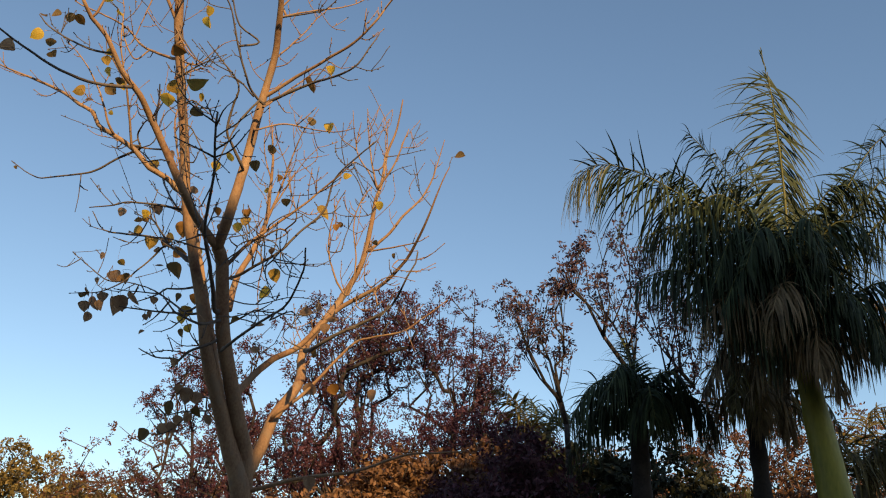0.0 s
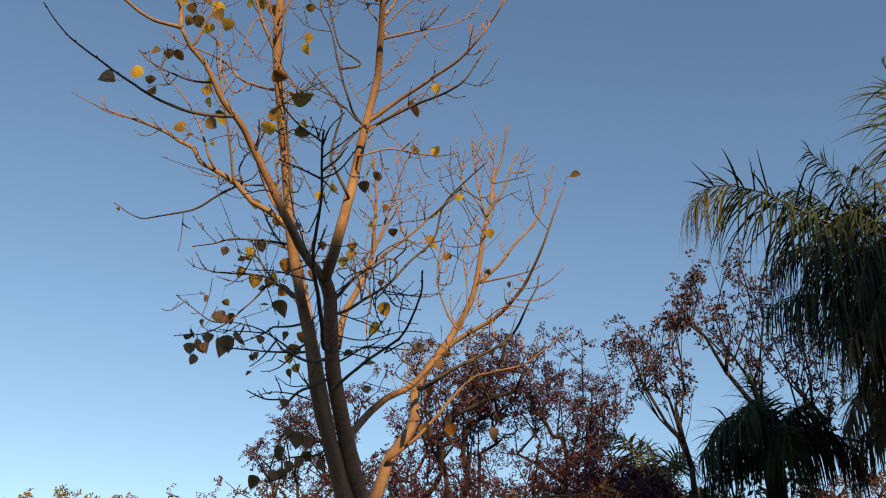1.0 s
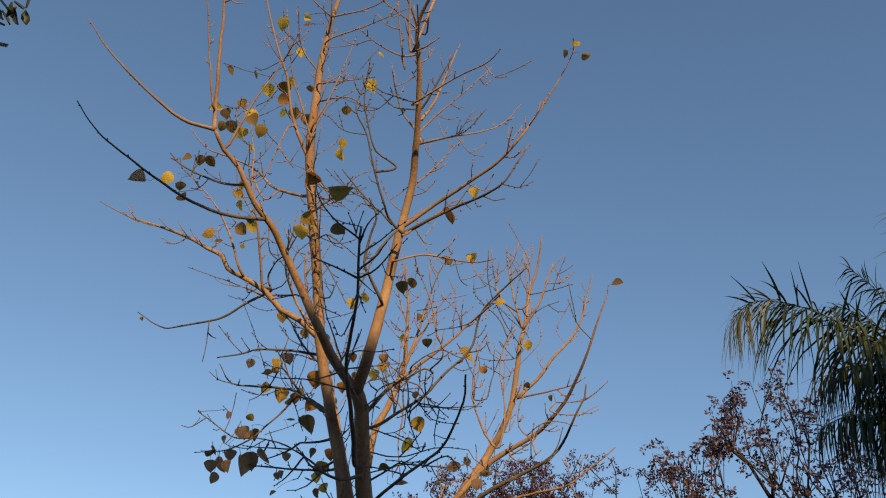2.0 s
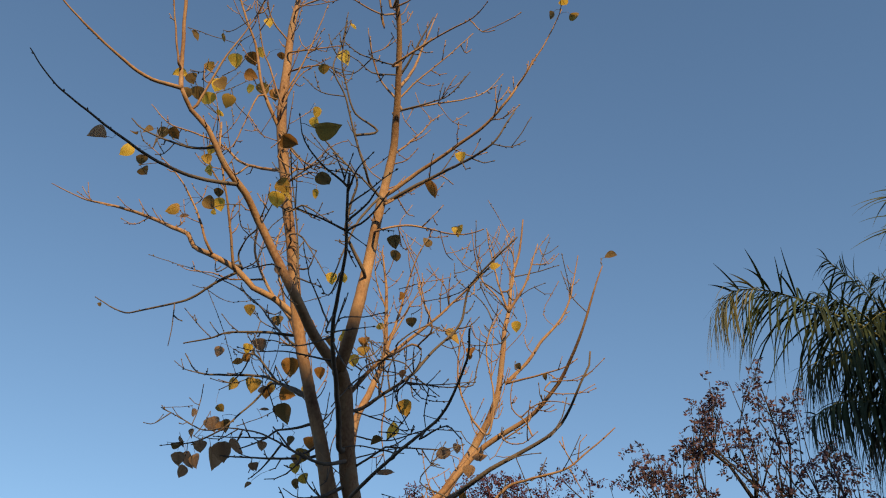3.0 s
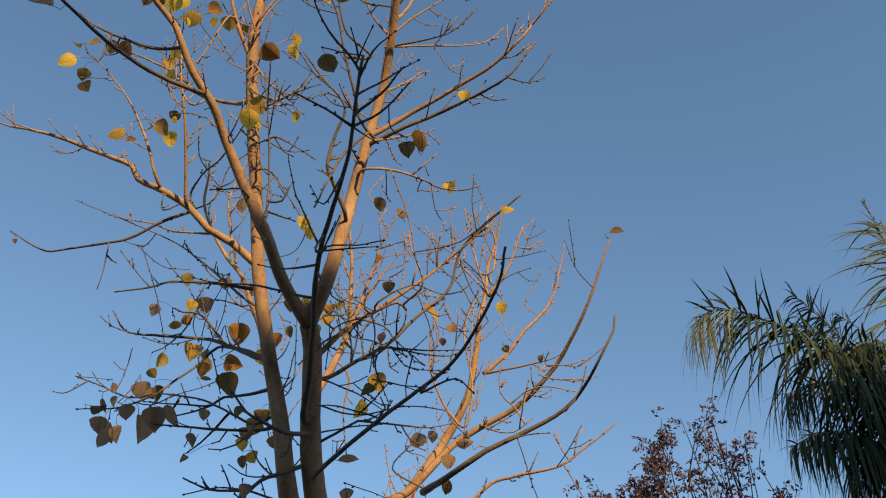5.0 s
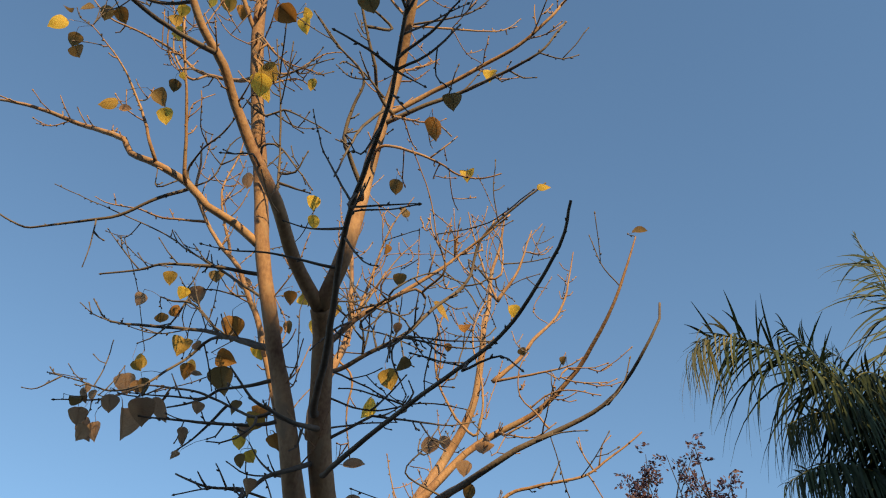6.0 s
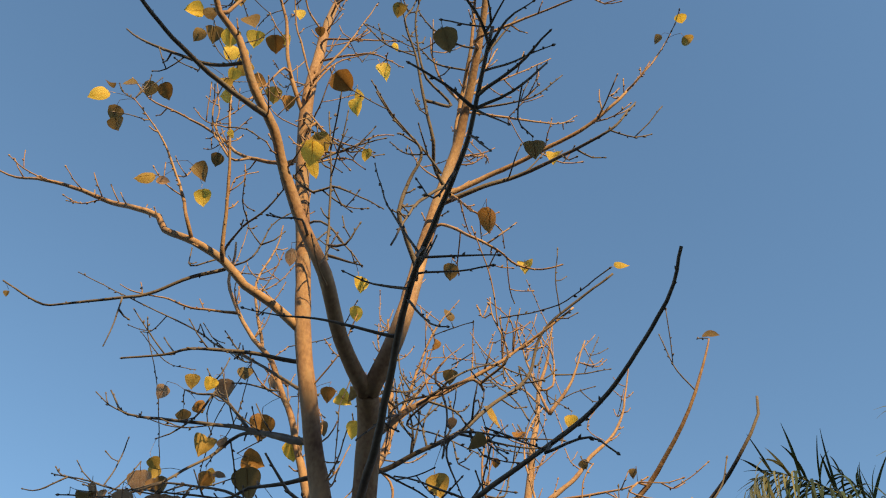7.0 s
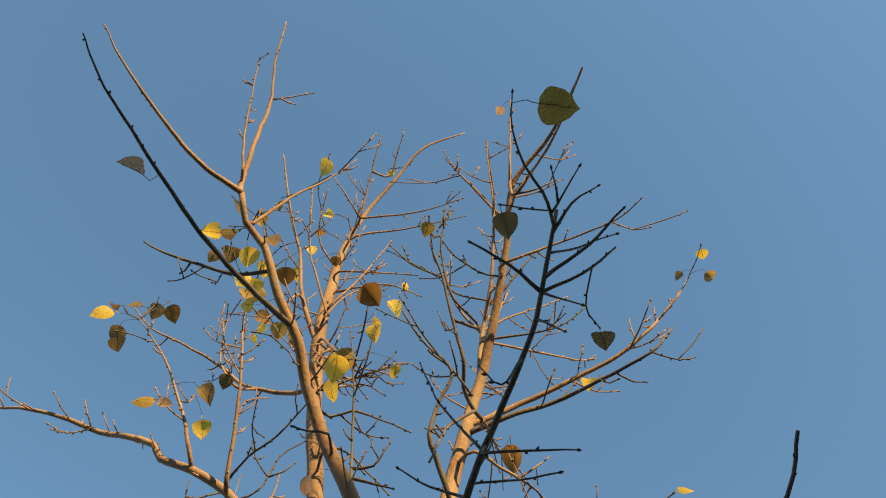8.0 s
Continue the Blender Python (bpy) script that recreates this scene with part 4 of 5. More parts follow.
outer = np.array([tuple(q) for ln, rr in lines.values() for q in ln[len(ln) // 3:]])
leaf_shapes = [heart_leaf(c, fo, tw, k) for k, (c, fo, tw) in enumerate(((0.15, 0.2, 0.2), (-0.2, 0.45, -0.3), (0.35, 0.1, 0.5), (0.1, 0.75, 0.0), (-0.1, 0.12, -0.6), (0.5, 0.5, 0.3), (-0.45, 0.3, 0.2), (0.2, -0.3, 0.4), (0.0, 0.35, -0.4), (0.3, 0.05, 0.1)))]
leaf_meshes = {}
LEAF_TALK = {"y": "yellow heart-shaped leaf", "o": "amber-brown heart-shaped leaf", "b": "brown heart-shaped leaf", "g": "dark olive heart-shaped leaf", "m": "mottled yellow-brown heart-shaped leaf"}


VIEW = Vector((-1.3, 3.4, 1.75))   # the path below the tree, towards which most leaves show their face


def leaf(x, y, z, long, wide, kind, tip):
    """One leaf, its blade centred on the given place. tip: the way in which it hangs, in degrees from straight down."""
    shape = rng.randrange(len(leaf_shapes))
    if (kind, shape) not in leaf_meshes:
        me = bpy.data.meshes.new("leaf")
        me.from_pydata([tuple(q) for q in leaf_shapes[shape][0]], [], leaf_shapes[shape][1])
        me.materials.append(LEAF[kind])
        me.polygons.foreach_set("use_smooth", [True] * len(me.polygons))
        leaf_meshes[kind, shape] = me
    ob = new("leaf", leaf_meshes[kind, shape])
    size = max(long / 1.04, wide)
    narrow = math.acos(max(0.22, min(0.985, wide / size))) * rng.choice((-1, 1))
    short = math.acos(max(0.25, min(0.985, long / 1.04 / size))) * rng.choice((-1, 1))
    out = (VIEW - Vector((x, y, z))).normalized()
    level = Vector((0, 0, 1)).cross(out).normalized()
    up = out.cross(level)
    base = Matrix((level, -out, up)).transposed().to_4x4()
    m = Matrix.Translation((x, y, z)) @ base @ Matrix.Rotation(radians(-tip), 4, "Y") @ Matrix.Rotation(short, 4, "X") @ Matrix.Rotation(narrow, 4, "Z")
    ob.parent = tree
    ob.matrix_parent_inverse = tree.matrix_world.inverted()
    ob.matrix_basis = m @ Matrix.Diagonal((size, size, size, 1)) @ Matrix.Translation((0, 0, 0.40))
    tagged(ob, label=LEAF_TALK[kind])
    foot = ob.matrix_basis @ Vector((0.03, 0.10, 0.42))
    near = Vector(outer[((outer - np.array(foot)) ** 2).sum(1).argmin()])
    gap = (near - foot).length
    if 0.01 < gap < 0.14:
        verts, faces = [], []
        line = spline([foot, foot.lerp(near, 0.5) + Vector((0, 0, 0.08 * gap)), near], 0.03)
        tube(verts, faces, line, [0.0013] * len(line), 4)
        mesh_object("petiole", verts, faces, TWIG_SHADE, tree)
    elif gap < 0.9:
        bent = near.lerp(foot, 0.5) + 0.12 * gap * Vector((rng.gauss(0, 0.6), rng.gauss(0, 0.6), -0.5))
        branch(f"V{near.x:.2f}_{foot.z:.2f}", "twig", "twig", 0.0022, 0.0014, [near, bent, foot])
    return ob


leaf(-2.64, 6.53, 6.71, 0.111, 0.103, "y", 15)
leaf(-2.61, 6.47, 6.25, 0.098, 0.098, "m", -5)
leaf(-2.69, 6.97, 7.02, 0.104, 0.088, "o", 77)
leaf(-1.91, 6.75, 6.93, 0.108, 0.085, "y", 38)
leaf(-1.81, 5.89, 5.89, 0.067, 0.067, "m", 8)
leaf(-1.51, 5.02, 4.57, 0.117, 0.101, "m", 93)
leaf(-2.01, 6.08, 5.50, 0.113, 0.104, "o", 61)
leaf(-1.60, 5.41, 4.61, 0.083, 0.079, "g", 31)
leaf(-2.89, 5.53, 5.08, 0.103, 0.052, "b", -73)
leaf(-3.24, 6.48, 5.85, 0.099, 0.073, "y", -47)
leaf(-2.49, 6.08, 5.45, 0.066, 0.060, "y", 15)
leaf(-2.95, 6.72, 5.53, 0.104, 0.062, "m", -59)
leaf(-2.67, 6.64, 5.49, 0.098, 0.083, "g", 67)
leaf(-2.74, 6.99, 5.77, 0.096, 0.088, "y", 29)
leaf(-2.82, 6.65, 5.40, 0.065, 0.036, "b", 105)
leaf(-2.60, 6.59, 5.55, 0.059, 0.065, "g", 14)
leaf(-1.01, 6.42, 5.60, 0.064, 0.070, "y", -4)
leaf(-1.24, 6.98, 5.84, 0.135, 0.085, "o", 20)
leaf(-1.28, 5.66, 4.40, 0.067, 0.071, "g", 10)
leaf(-1.45, 6.79, 5.13, 0.077, 0.070, "g", 2)
leaf(-1.37, 7.82, 5.99, 0.088, 0.056, "g", -149)
leaf(-1.07, 6.95, 5.43, 0.054, 0.081, "y", -2)
leaf(-0.05, 7.26, 5.40, 0.091, 0.038, "g", 88)
leaf(-0.71, 7.74, 5.16, 0.073, 0.073, "y", -5)
leaf(-1.39, 7.26, 4.92, 0.073, 0.073, "g", 1)
leaf(-2.16, 6.69, 4.99, 0.081, 0.056, "b", 9)
leaf(-2.88, 8.39, 5.78, 0.101, 0.092, "m", 11)
leaf(-2.43, 7.72, 5.25, 0.074, 0.088, "g", 9)
leaf(-2.76, 7.53, 4.90, 0.076, 0.069, "b", -7)
leaf(-2.46, 7.48, 4.91, 0.103, 0.096, "b", 20)
leaf(-2.50, 7.35, 4.81, 0.073, 0.067, "y", -9)
leaf(-2.68, 7.70, 4.92, 0.053, 0.078, "g", 11)
leaf(-2.27, 7.61, 4.81, 0.131, 0.124, "o", 8)
leaf(-2.52, 7.65, 4.69, 0.103, 0.110, "m", -10)
leaf(-2.96, 8.45, 5.14, 0.111, 0.080, "m", -18)
leaf(-2.60, 8.23, 4.94, 0.099, 0.084, "o", 9)
leaf(-2.27, 7.62, 4.61, 0.102, 0.102, "o", 77)
leaf(-2.25, 7.56, 4.43, 0.158, 0.118, "g", 23)
leaf(-2.69, 7.47, 4.32, 0.109, 0.103, "b", 22)
leaf(-2.69, 7.29, 4.10, 0.073, 0.085, "b", 12)
leaf(-2.80, 7.27, 4.00, 0.090, 0.084, "b", 13)
leaf(-2.81, 7.61, 4.13, 0.102, 0.064, "b", 17)
leaf(-2.64, 7.41, 4.06, 0.154, 0.105, "b", 12)
leaf(-2.52, 7.24, 4.03, 0.125, 0.119, "b", 11)
leaf(-2.47, 7.34, 4.10, 0.129, 0.067, "b", 30)
leaf(-3.15, 8.26, 4.80, 0.068, 0.041, "b", 13)
leaf(-2.27, 7.73, 5.22, 0.081, 0.081, "b", 14)
leaf(-2.58, 7.59, 4.88, 0.064, 0.070, "o", 45)
leaf(-2.38, 7.43, 4.54, 0.049, 0.054, "b", 44)
leaf(-2.01, 7.17, 3.96, 0.085, 0.090, "m", -7)
leaf(-2.08, 7.44, 4.54, 0.098, 0.093, "y", 27)
leaf(-2.59, 8.31, 5.02, 0.079, 0.098, "m", 73)
leaf(-1.95, 6.89, 3.50, 0.062, 0.053, "b", 13)
leaf(-1.05, 7.23, 3.71, 0.070, 0.056, "g", -18)
leaf(-0.81, 6.32, 4.70, 0.061, 0.033, "y", 99)
leaf(-1.40, 6.16, 3.59, 0.061, 0.040, "g", -34)
leaf(-1.42, 7.33, 4.34, 0.106, 0.100, "m", 21)
leaf(-1.52, 7.42, 4.23, 0.115, 0.068, "y", -23)
leaf(-1.20, 7.60, 4.15, 0.089, 0.096, "b", 9)
leaf(-1.12, 7.65, 4.20, 0.071, 0.058, "b", -2)
leaf(-0.96, 7.37, 4.03, 0.042, 0.091, "b", -3)
leaf(-1.03, 7.54, 4.00, 0.080, 0.080, "b", -3)
leaf(-1.56, 7.59, 4.01, 0.113, 0.047, "b", 92)
leaf(-1.02, 7.56, 4.86, 0.047, 0.071, "o", 3)
leaf(-1.06, 8.08, 5.12, 0.053, 0.049, "o", -2)
leaf(-1.77, 8.26, 5.51, 0.064, 0.072, "y", 3)
leaf(-2.01, 7.37, 4.13, 0.080, 0.092, "o", 6)
leaf(-2.06, 7.30, 3.99, 0.072, 0.084, "b", 7)
leaf(-2.35, 7.44, 4.01, 0.061, 0.040, "b", -11)
leaf(-2.97, 6.53, 6.03, 0.087, 0.076, "o", 44)
leaf(-3.06, 6.54, 6.05, 0.088, 0.077, "g", 16)
leaf(-2.13, 6.52, 5.45, 0.101, 0.053, "y", 23)
leaf(-2.37, 5.91, 6.75, 0.103, 0.079, "y", 9)
leaf(-2.84, 6.15, 6.19, 0.099, 0.074, "y", -58)
leaf(-2.73, 6.12, 6.11, 0.070, 0.081, "g", 34)
leaf(-2.72, 6.21, 6.07, 0.091, 0.089, "g", 23)
leaf(-2.62, 6.17, 5.98, 0.095, 0.100, "y", 32)
leaf(-2.52, 6.09, 6.02, 0.058, 0.095, "g", 50)
leaf(-2.59, 6.04, 6.12, 0.064, 0.070, "m", 32)
leaf(-2.54, 6.58, 6.78, 0.114, 0.108, "o", 28)
leaf(-2.45, 6.52, 7.10, 0.053, 0.073, "y", 27)
leaf(-1.46, 5.58, 7.25, 0.052, 0.059, "b", -19)
leaf(-2.38, 6.36, 7.31, 0.048, 0.062, "y", 85)
leaf(-2.25, 6.36, 6.55, 0.060, 0.054, "o", 24)
leaf(-0.32, 6.07, 6.59, 0.054, 0.066, "y", 9)
leaf(-0.25, 6.19, 6.60, 0.061, 0.073, "m", 39)
leaf(-0.39, 6.24, 6.67, 0.062, 0.040, "g", -40)
leaf(-3.18, 6.58, 5.86, 0.069, 0.079, "g", 7)
leaf(-3.13, 6.58, 5.74, 0.067, 0.082, "g", 46)
leaf(-3.26, 6.54, 6.07, 0.055, 0.019, "g", -68)
leaf(-3.16, 6.54, 6.07, 0.082, 0.030, "g", -48)
leaf(-2.11, 6.29, 5.23, 0.099, 0.103, "y", 13)
leaf(-2.08, 6.29, 5.32, 0.092, 0.096, "m", 52)
leaf(-2.51, 6.10, 5.39, 0.060, 0.064, "m", 31)
leaf(-2.49, 6.10, 5.30, 0.049, 0.067, "y", -65)
leaf(-2.39, 6.08, 4.97, 0.037, 0.029, "y", 48)
leaf(-2.52, 6.17, 5.84, 0.056, 0.038, "y", 40)
leaf(-2.49, 6.58, 6.84, 0.083, 0.064, "y", 27)
leaf(-2.43, 6.52, 7.40, 0.042, 0.070, "o", 26)
leaf(-2.54, 6.04, 6.40, 0.057, 0.028, "m", 31)
leaf(-2.06, 6.36, 8.39, 0.057, 0.057, "y", 51)
leaf(-2.79, 6.12, 6.52, 0.082, 0.029, "g", 44)
leaf(-1.86, 6.75, 7.28, 0.056, 0.032, "y", 46)
leaf(-2.71, 6.47, 6.41, 0.092, 0.099, "y", -13)
leaf(-2.68, 6.96, 6.87, 0.079, 0.055, "y", 4)
leaf(-2.56, 6.96, 6.86, 0.110, 0.103, "m", 13)
leaf(-2.47, 6.96, 6.79, 0.094, 0.086, "o", 22)
leaf(-2.80, 6.23, 6.10, 0.073, 0.066, "g", -11)
leaf(-2.00, 6.50, 6.13, 0.083, 0.055, "y", 8)
leaf(-1.99, 6.50, 6.03, 0.089, 0.068, "y", 8)
leaf(-1.87, 6.29, 5.25, 0.060, 0.042, "y", 7)
leaf(-1.85, 6.79, 4.97, 0.081, 0.069, "y", 16)
leaf(-1.88, 7.26, 5.30, 0.077, 0.065, "y", 11)
leaf(-2.64, 7.47, 4.30, 0.070, 0.058, "b", 60)
leaf(-2.77, 7.27, 3.92, 0.083, 0.065, "b", -7)
leaf(-2.87, 7.61, 4.14, 0.122, 0.071, "b", 27)
leaf(-2.87, 7.60, 4.32, 0.072, 0.033, "b", 13)
leaf(-2.83, 7.29, 4.12, 0.085, 0.034, "g", 101)
leaf(-2.28, 7.24, 4.06, 0.060, 0.060, "b", 9)
leaf(-2.12, 7.30, 4.11, 0.079, 0.043, "g", -13)
leaf(-2.06, 7.30, 3.84, 0.065, 0.047, "g", 7)
leaf(-2.39, 7.56, 4.46, 0.066, 0.026, "b", 88)
leaf(-1.74, 7.50, 4.92, 0.069, 0.076, "o", 4)
leaf(-1.74, 7.50, 4.85, 0.068, 0.089, "m", 4)
leaf(-1.85, 7.26, 4.75, 0.078, 0.049, "g", 5)
leaf(-1.96, 7.44, 4.90, 0.082, 0.068, "o", 6)
leaf(-2.01, 7.44, 4.66, 0.086, 0.073, "o", 6)
leaf(-2.02, 7.35, 3.89, 0.063, 0.072, "y", 32)
leaf(-2.09, 7.35, 3.96, 0.068, 0.063, "y", 13)
leaf(-1.93, 7.40, 4.00, 0.079, 0.079, "o", 31)
leaf(-1.83, 7.60, 4.84, 0.088, 0.076, "y", 10)
leaf(-1.89, 7.60, 5.03, 0.084, 0.090, "y", 60)
leaf(-1.97, 7.60, 4.83, 0.070, 0.047, "g", 12)
leaf(-2.67, 7.50, 4.45, 0.064, 0.059, "m", 46)
leaf(-2.61, 7.47, 4.31, 0.089, 0.058, "g", 18)
leaf(-2.80, 7.29, 4.13, 0.074, 0.029, "b", 38)
leaf(-2.32, 7.24, 3.93, 0.052, 0.047, "b", 16)
leaf(-2.33, 7.24, 3.81, 0.051, 0.028, "b", -36)
leaf(-1.56, 7.59, 3.83, 0.055, 0.075, "b", 8)
leaf(-0.94, 7.37, 4.06, 0.035, 0.076, "b", 72)
leaf(-1.16, 7.60, 5.00, 0.133, 0.042, "m", 29)
leaf(-1.48, 7.26, 5.13, 0.064, 0.035, "o", -3)
leaf(-3.50, 7.15, 5.07, 0.031, 0.027, "g", 14)
leaf(-1.40, 7.00, 4.40, 0.055, 0.043, "b", 0)
leaf(-0.70, 7.60, 4.76, 0.051, 0.049, "g", 27)
leaf(-0.53, 7.40, 4.57, 0.046, 0.034, "g", -20)
leaf(-2.10, 7.45, 3.31, 0.107, 0.076, "g", -4)
leaf(-2.05, 7.47, 3.45, 0.085, 0.060, "b", -3)
leaf(-1.99, 7.47, 3.41, 0.123, 0.110, "b", -15)
leaf(-1.93, 7.48, 3.40, 0.100, 0.091, "b", 6)
leaf(-2.03, 7.43, 3.21, 0.091, 0.064, "b", 4)
leaf(-1.96, 7.43, 3.24, 0.083, 0.064, "b", -5)
leaf(-1.88, 7.45, 3.29, 0.091, 0.072, "g", 13)
leaf(-2.12, 7.42, 3.14, 0.098, 0.081, "b", -24)
leaf(-2.05, 7.42, 3.16, 0.090, 0.078, "b", 19)
leaf(-2.24, 7.40, 3.09, 0.105, 0.083, "g", -19)
leaf(-1.82, 7.50, 3.24, 0.084, 0.068, "b", 30)
leaf(-1.11, 7.66, 3.55, 0.111, 0.111, "b", 12)
leaf(-0.93, 7.60, 3.54, 0.094, 0.091, "o", 24)
leaf(-0.60, 7.20, 3.41, 0.088, 0.072, "b", -28)
leaf(-0.99, 7.20, 2.78, 0.093, 0.083, "b", 4)


# ---- palms ----
def frond(owner, points, reach, droop, pairs, rng2, mat=FROND, lift=0.25, thick=0.02, spread=1.0, straw=2.0, tail=0.62, swept=False):
    """A feather frond: a rachis through the points and narrow leaflets on both sides that bend under their weight."""
    line = spline(points, 0.05)
    verts, faces = [], []
    tube(verts, faces, line, [thick * (1 - 0.85 * i / len(line)) for i in range(len(line))], 6, 0.05)
    rib = mesh_object("frond", verts, faces, RACHIS if mat is FROND else DRY_FROND, owner)
    n = len(line)
    up = Vector((0, 0, 1))
    green, pale = ([], []), ([], [])
    count = int(pairs * 1.7)
    for k in range(count):
        t = 0.07 + 0.92 * (k + rng2.random()) / count
        at = t * (n - 1)
        i = min(n - 2, int(at))
        foot = line[i].lerp(line[i + 1], at - i)
        way = (line[i + 1] - line[i]).normalized()
        side = way.cross(up)
        side = side.normalized() if side.length > 0.15 and not swept else Vector((1, 0, 0))
        top = side.cross(way).normalized()
        for s in (-1, 1):
            long = 1.25 * reach * min(1, 0.5 + 2.2 * t) * (1 - tail * max(0, t - 0.55) / 0.45) * rng2.uniform(0.75, 1.12)
            stiff = rng2.random() < 0.13
            rise = rng2.uniform(0.35, 1.0) if stiff else lift + rng2.uniform(-0.9, 0.2)
            go = (side * s * spread * rng2.uniform(0.45, 1.0) + way * (rng2.uniform(0.25, 0.7) + 1.5 * max(0, t - 0.65)) + top * rise).normalized()
            if swept:
                fall = 0.35 - 1.5 * (1 - t) if s < 0 else -0.9
                go = (side * s + way * (fall + rng2.uniform(-0.45, 0.45)) + top * rng2.uniform(-0.6, 0.6)).normalized()
                long *= rng2.uniform(0.55, 1.0) if s < 0 else rng2.uniform(0.45, 0.8)
            long *= 0.5 if stiff else 1.0
            wide = rng2.uniform(0.010, 0.021) * (1 - 0.35 * t)
            flat = go.cross(top).normalized()
            q, seg = foot.copy(), 6
            sag = droop * (rng2.uniform(0.2, 0.7) if stiff else rng2.uniform(1.2, 3.0))
            verts, faces = pale if t > straw + rng2.uniform(-0.06, 0.06) else green
            b = len(verts)
            for j in range(seg + 1):
                w = wide * min(1, 0.45 + 2.0 * j / seg) * (1 - (j / seg) ** 1.8) + 0.0015
                verts += [q + flat * w, q - flat * w]
                go = (go + Vector((0, 0, -sag / seg)) + 0.07 * noise.noise_vector(q * 3)).normalized()
                q = q + go * long / seg
            faces += [(b + 2 * j, b + 2 * j + 1, b + 2 * j + 3, b + 2 * j + 2) for j in range(seg)]
    mesh_object("foliage", green[0], green[1], mat, rib, kind="stuff")
    if pale[0]:
        mesh_object("foliage", pale[0], pale[1], STRAW_FROND, rib, "bleached straw-coloured leaflets", kind="stuff")
    return rib


palm = thing("royal_palm", (4.27, 10.6, 0), "tall palm with green crownshaft and drooping feather fronds", "palm tree")
v, f = [], []
stem = spline([(4.27, 10.6, -0.05), (4.25, 10.6, 1.0), (4.15, 10.60, 2.25), (4.10, 10.60, 2.68)], 0.1)
tube(v, f, stem, [0.175 + 0.012 * math.sin(q.z * 40) for q in stem], 20, 0.03)
mesh_object("trunk", v, f, PALM_TRUNK, palm, "ringed grey trunk")
v, f = [], []
stem = spline([(4.09, 10.60, 2.74), (4.01, 10.60, 3.35), (3.93, 10.60, 3.96), (3.85, 10.60, 4.57), (3.75, 10.60, 5.04)], 0.08)
tube(v, f, stem, [float(np.interp(i / (len(stem) - 1), (0, 0.25, 0.6, 0.85, 1), (0.185, 0.175, 0.14, 0.11, 0.085))) for i in range(len(stem))], 20, 0.04)
mesh_object("crownshaft", v, f, SHAFT, palm, "smooth yellow-green crownshaft")
C = (3.75, 10.60, 5.04)
PR = random.Random(11)
frond(palm, [C, (3.23, 10.30, 5.84), (2.76, 10.15, 6.39), (2.41, 10.05, 6.56), (2.07, 10.00, 6.73), (1.76, 9.95, 6.81), (1.45, 9.90, 6.79), (1.19, 9.85, 6.55)], 1.0, 1.5, 90, PR, straw=0.86, tail=0.5)
frond(palm, [C, (3.77, 10.55, 6.32), (3.76, 10.50, 7.17), (3.72, 10.45, 7.92), (3.67, 10.40, 8.46)], 0.92, 0.5, 66, PR, tail=0.2, thick=0.028, swept=True)
frond(palm, [C, (3.80, 10.60, 6.63), (3.79, 10.60, 8.01), (3.73, 10.60, 8.58), (3.69, 10.60, 8.97)], 0.22, 0.05, 30, PR, lift=-0.1, spread=0.12)
frond(palm, [C, (3.58, 10.90, 6.24), (3.37, 11.10, 7.08), (3.12, 11.20, 7.71), (2.87, 11.20, 8.03)], 0.55, 0.7, 54, PR)
frond(palm, [C, (3.38, 10.50, 5.72), (3.05, 10.40, 6.36), (2.72, 10.40, 6.85), (2.37, 10.40, 7.05)], 0.8, 1.4, 60, PR)
frond(palm, [C, (4.22, 10.80, 6.31), (4.75, 11.00, 7.25), (5.22, 11.10, 7.93), (5.85, 11.20, 8.43)], 0.62, 0.45, 60, PR, lift=0.7)
frond(palm, [C, (4.13, 10.30, 6.02), (4.65, 10.10, 6.79), (5.17, 9.90, 7.11), (5.71, 9.80, 6.90)], 0.75, 1.0, 64, PR, lift=0.6)
frond(palm, [C, (4.46, 11.00, 5.97), (5.25, 11.30, 6.95), (6.19, 11.60, 7.54), (7.00, 11.80, 7.35)], 0.75, 1.2, 56, PR)
frond(palm, [C, (3.17, 10.20, 5.40), (2.64, 10.00, 5.56), (2.19, 9.90, 5.57), (1.85, 9.85, 5.40)], 0.85, 1.9, 64, PR)
frond(palm, [C, (3.34, 10.40, 5.29), (2.96, 10.30, 5.49), (2.62, 10.20, 5.44), (2.40, 10.20, 5.24)], 0.6, 1.8, 50, PR, mat=DRY_FROND)
frond(palm, [C, (4.14, 10.20, 5.39), (4.51, 10.00, 5.59), (4.80, 9.90, 5.44), (5.00, 9.90, 5.01)], 0.72, 1.7, 60, PR)
frond(palm, [C, (4.21, 10.60, 5.20), (4.67, 10.60, 5.35), (5.01, 10.60, 5.11)], 0.62, 1.7, 50, PR, mat=DRY_FROND)
frond(palm, [C, (3.69, 10.10, 5.46), (3.72, 9.80, 5.66), (3.83, 9.60, 5.53), (3.90, 9.50, 5.19)], 0.6, 1.7, 50, PR)
frond(palm, [C, (3.47, 10.10, 5.45), (3.18, 9.80, 5.64), (2.87, 9.60, 5.48), (2.67, 9.50, 5.07)], 0.6, 1.7, 50, PR)
frond(palm, [C, (3.49, 10.40, 4.91), (3.24, 10.30, 4.74), (3.09, 10.30, 4.36)], 0.42, 1.6, 40, PR, mat=DRY_FROND)
frond(palm, [C, (3.55, 10.20, 4.97), (3.46, 10.10, 4.81), (3.38, 10.10, 4.45)], 0.42, 1.6, 40, PR, mat=DRY_FROND)
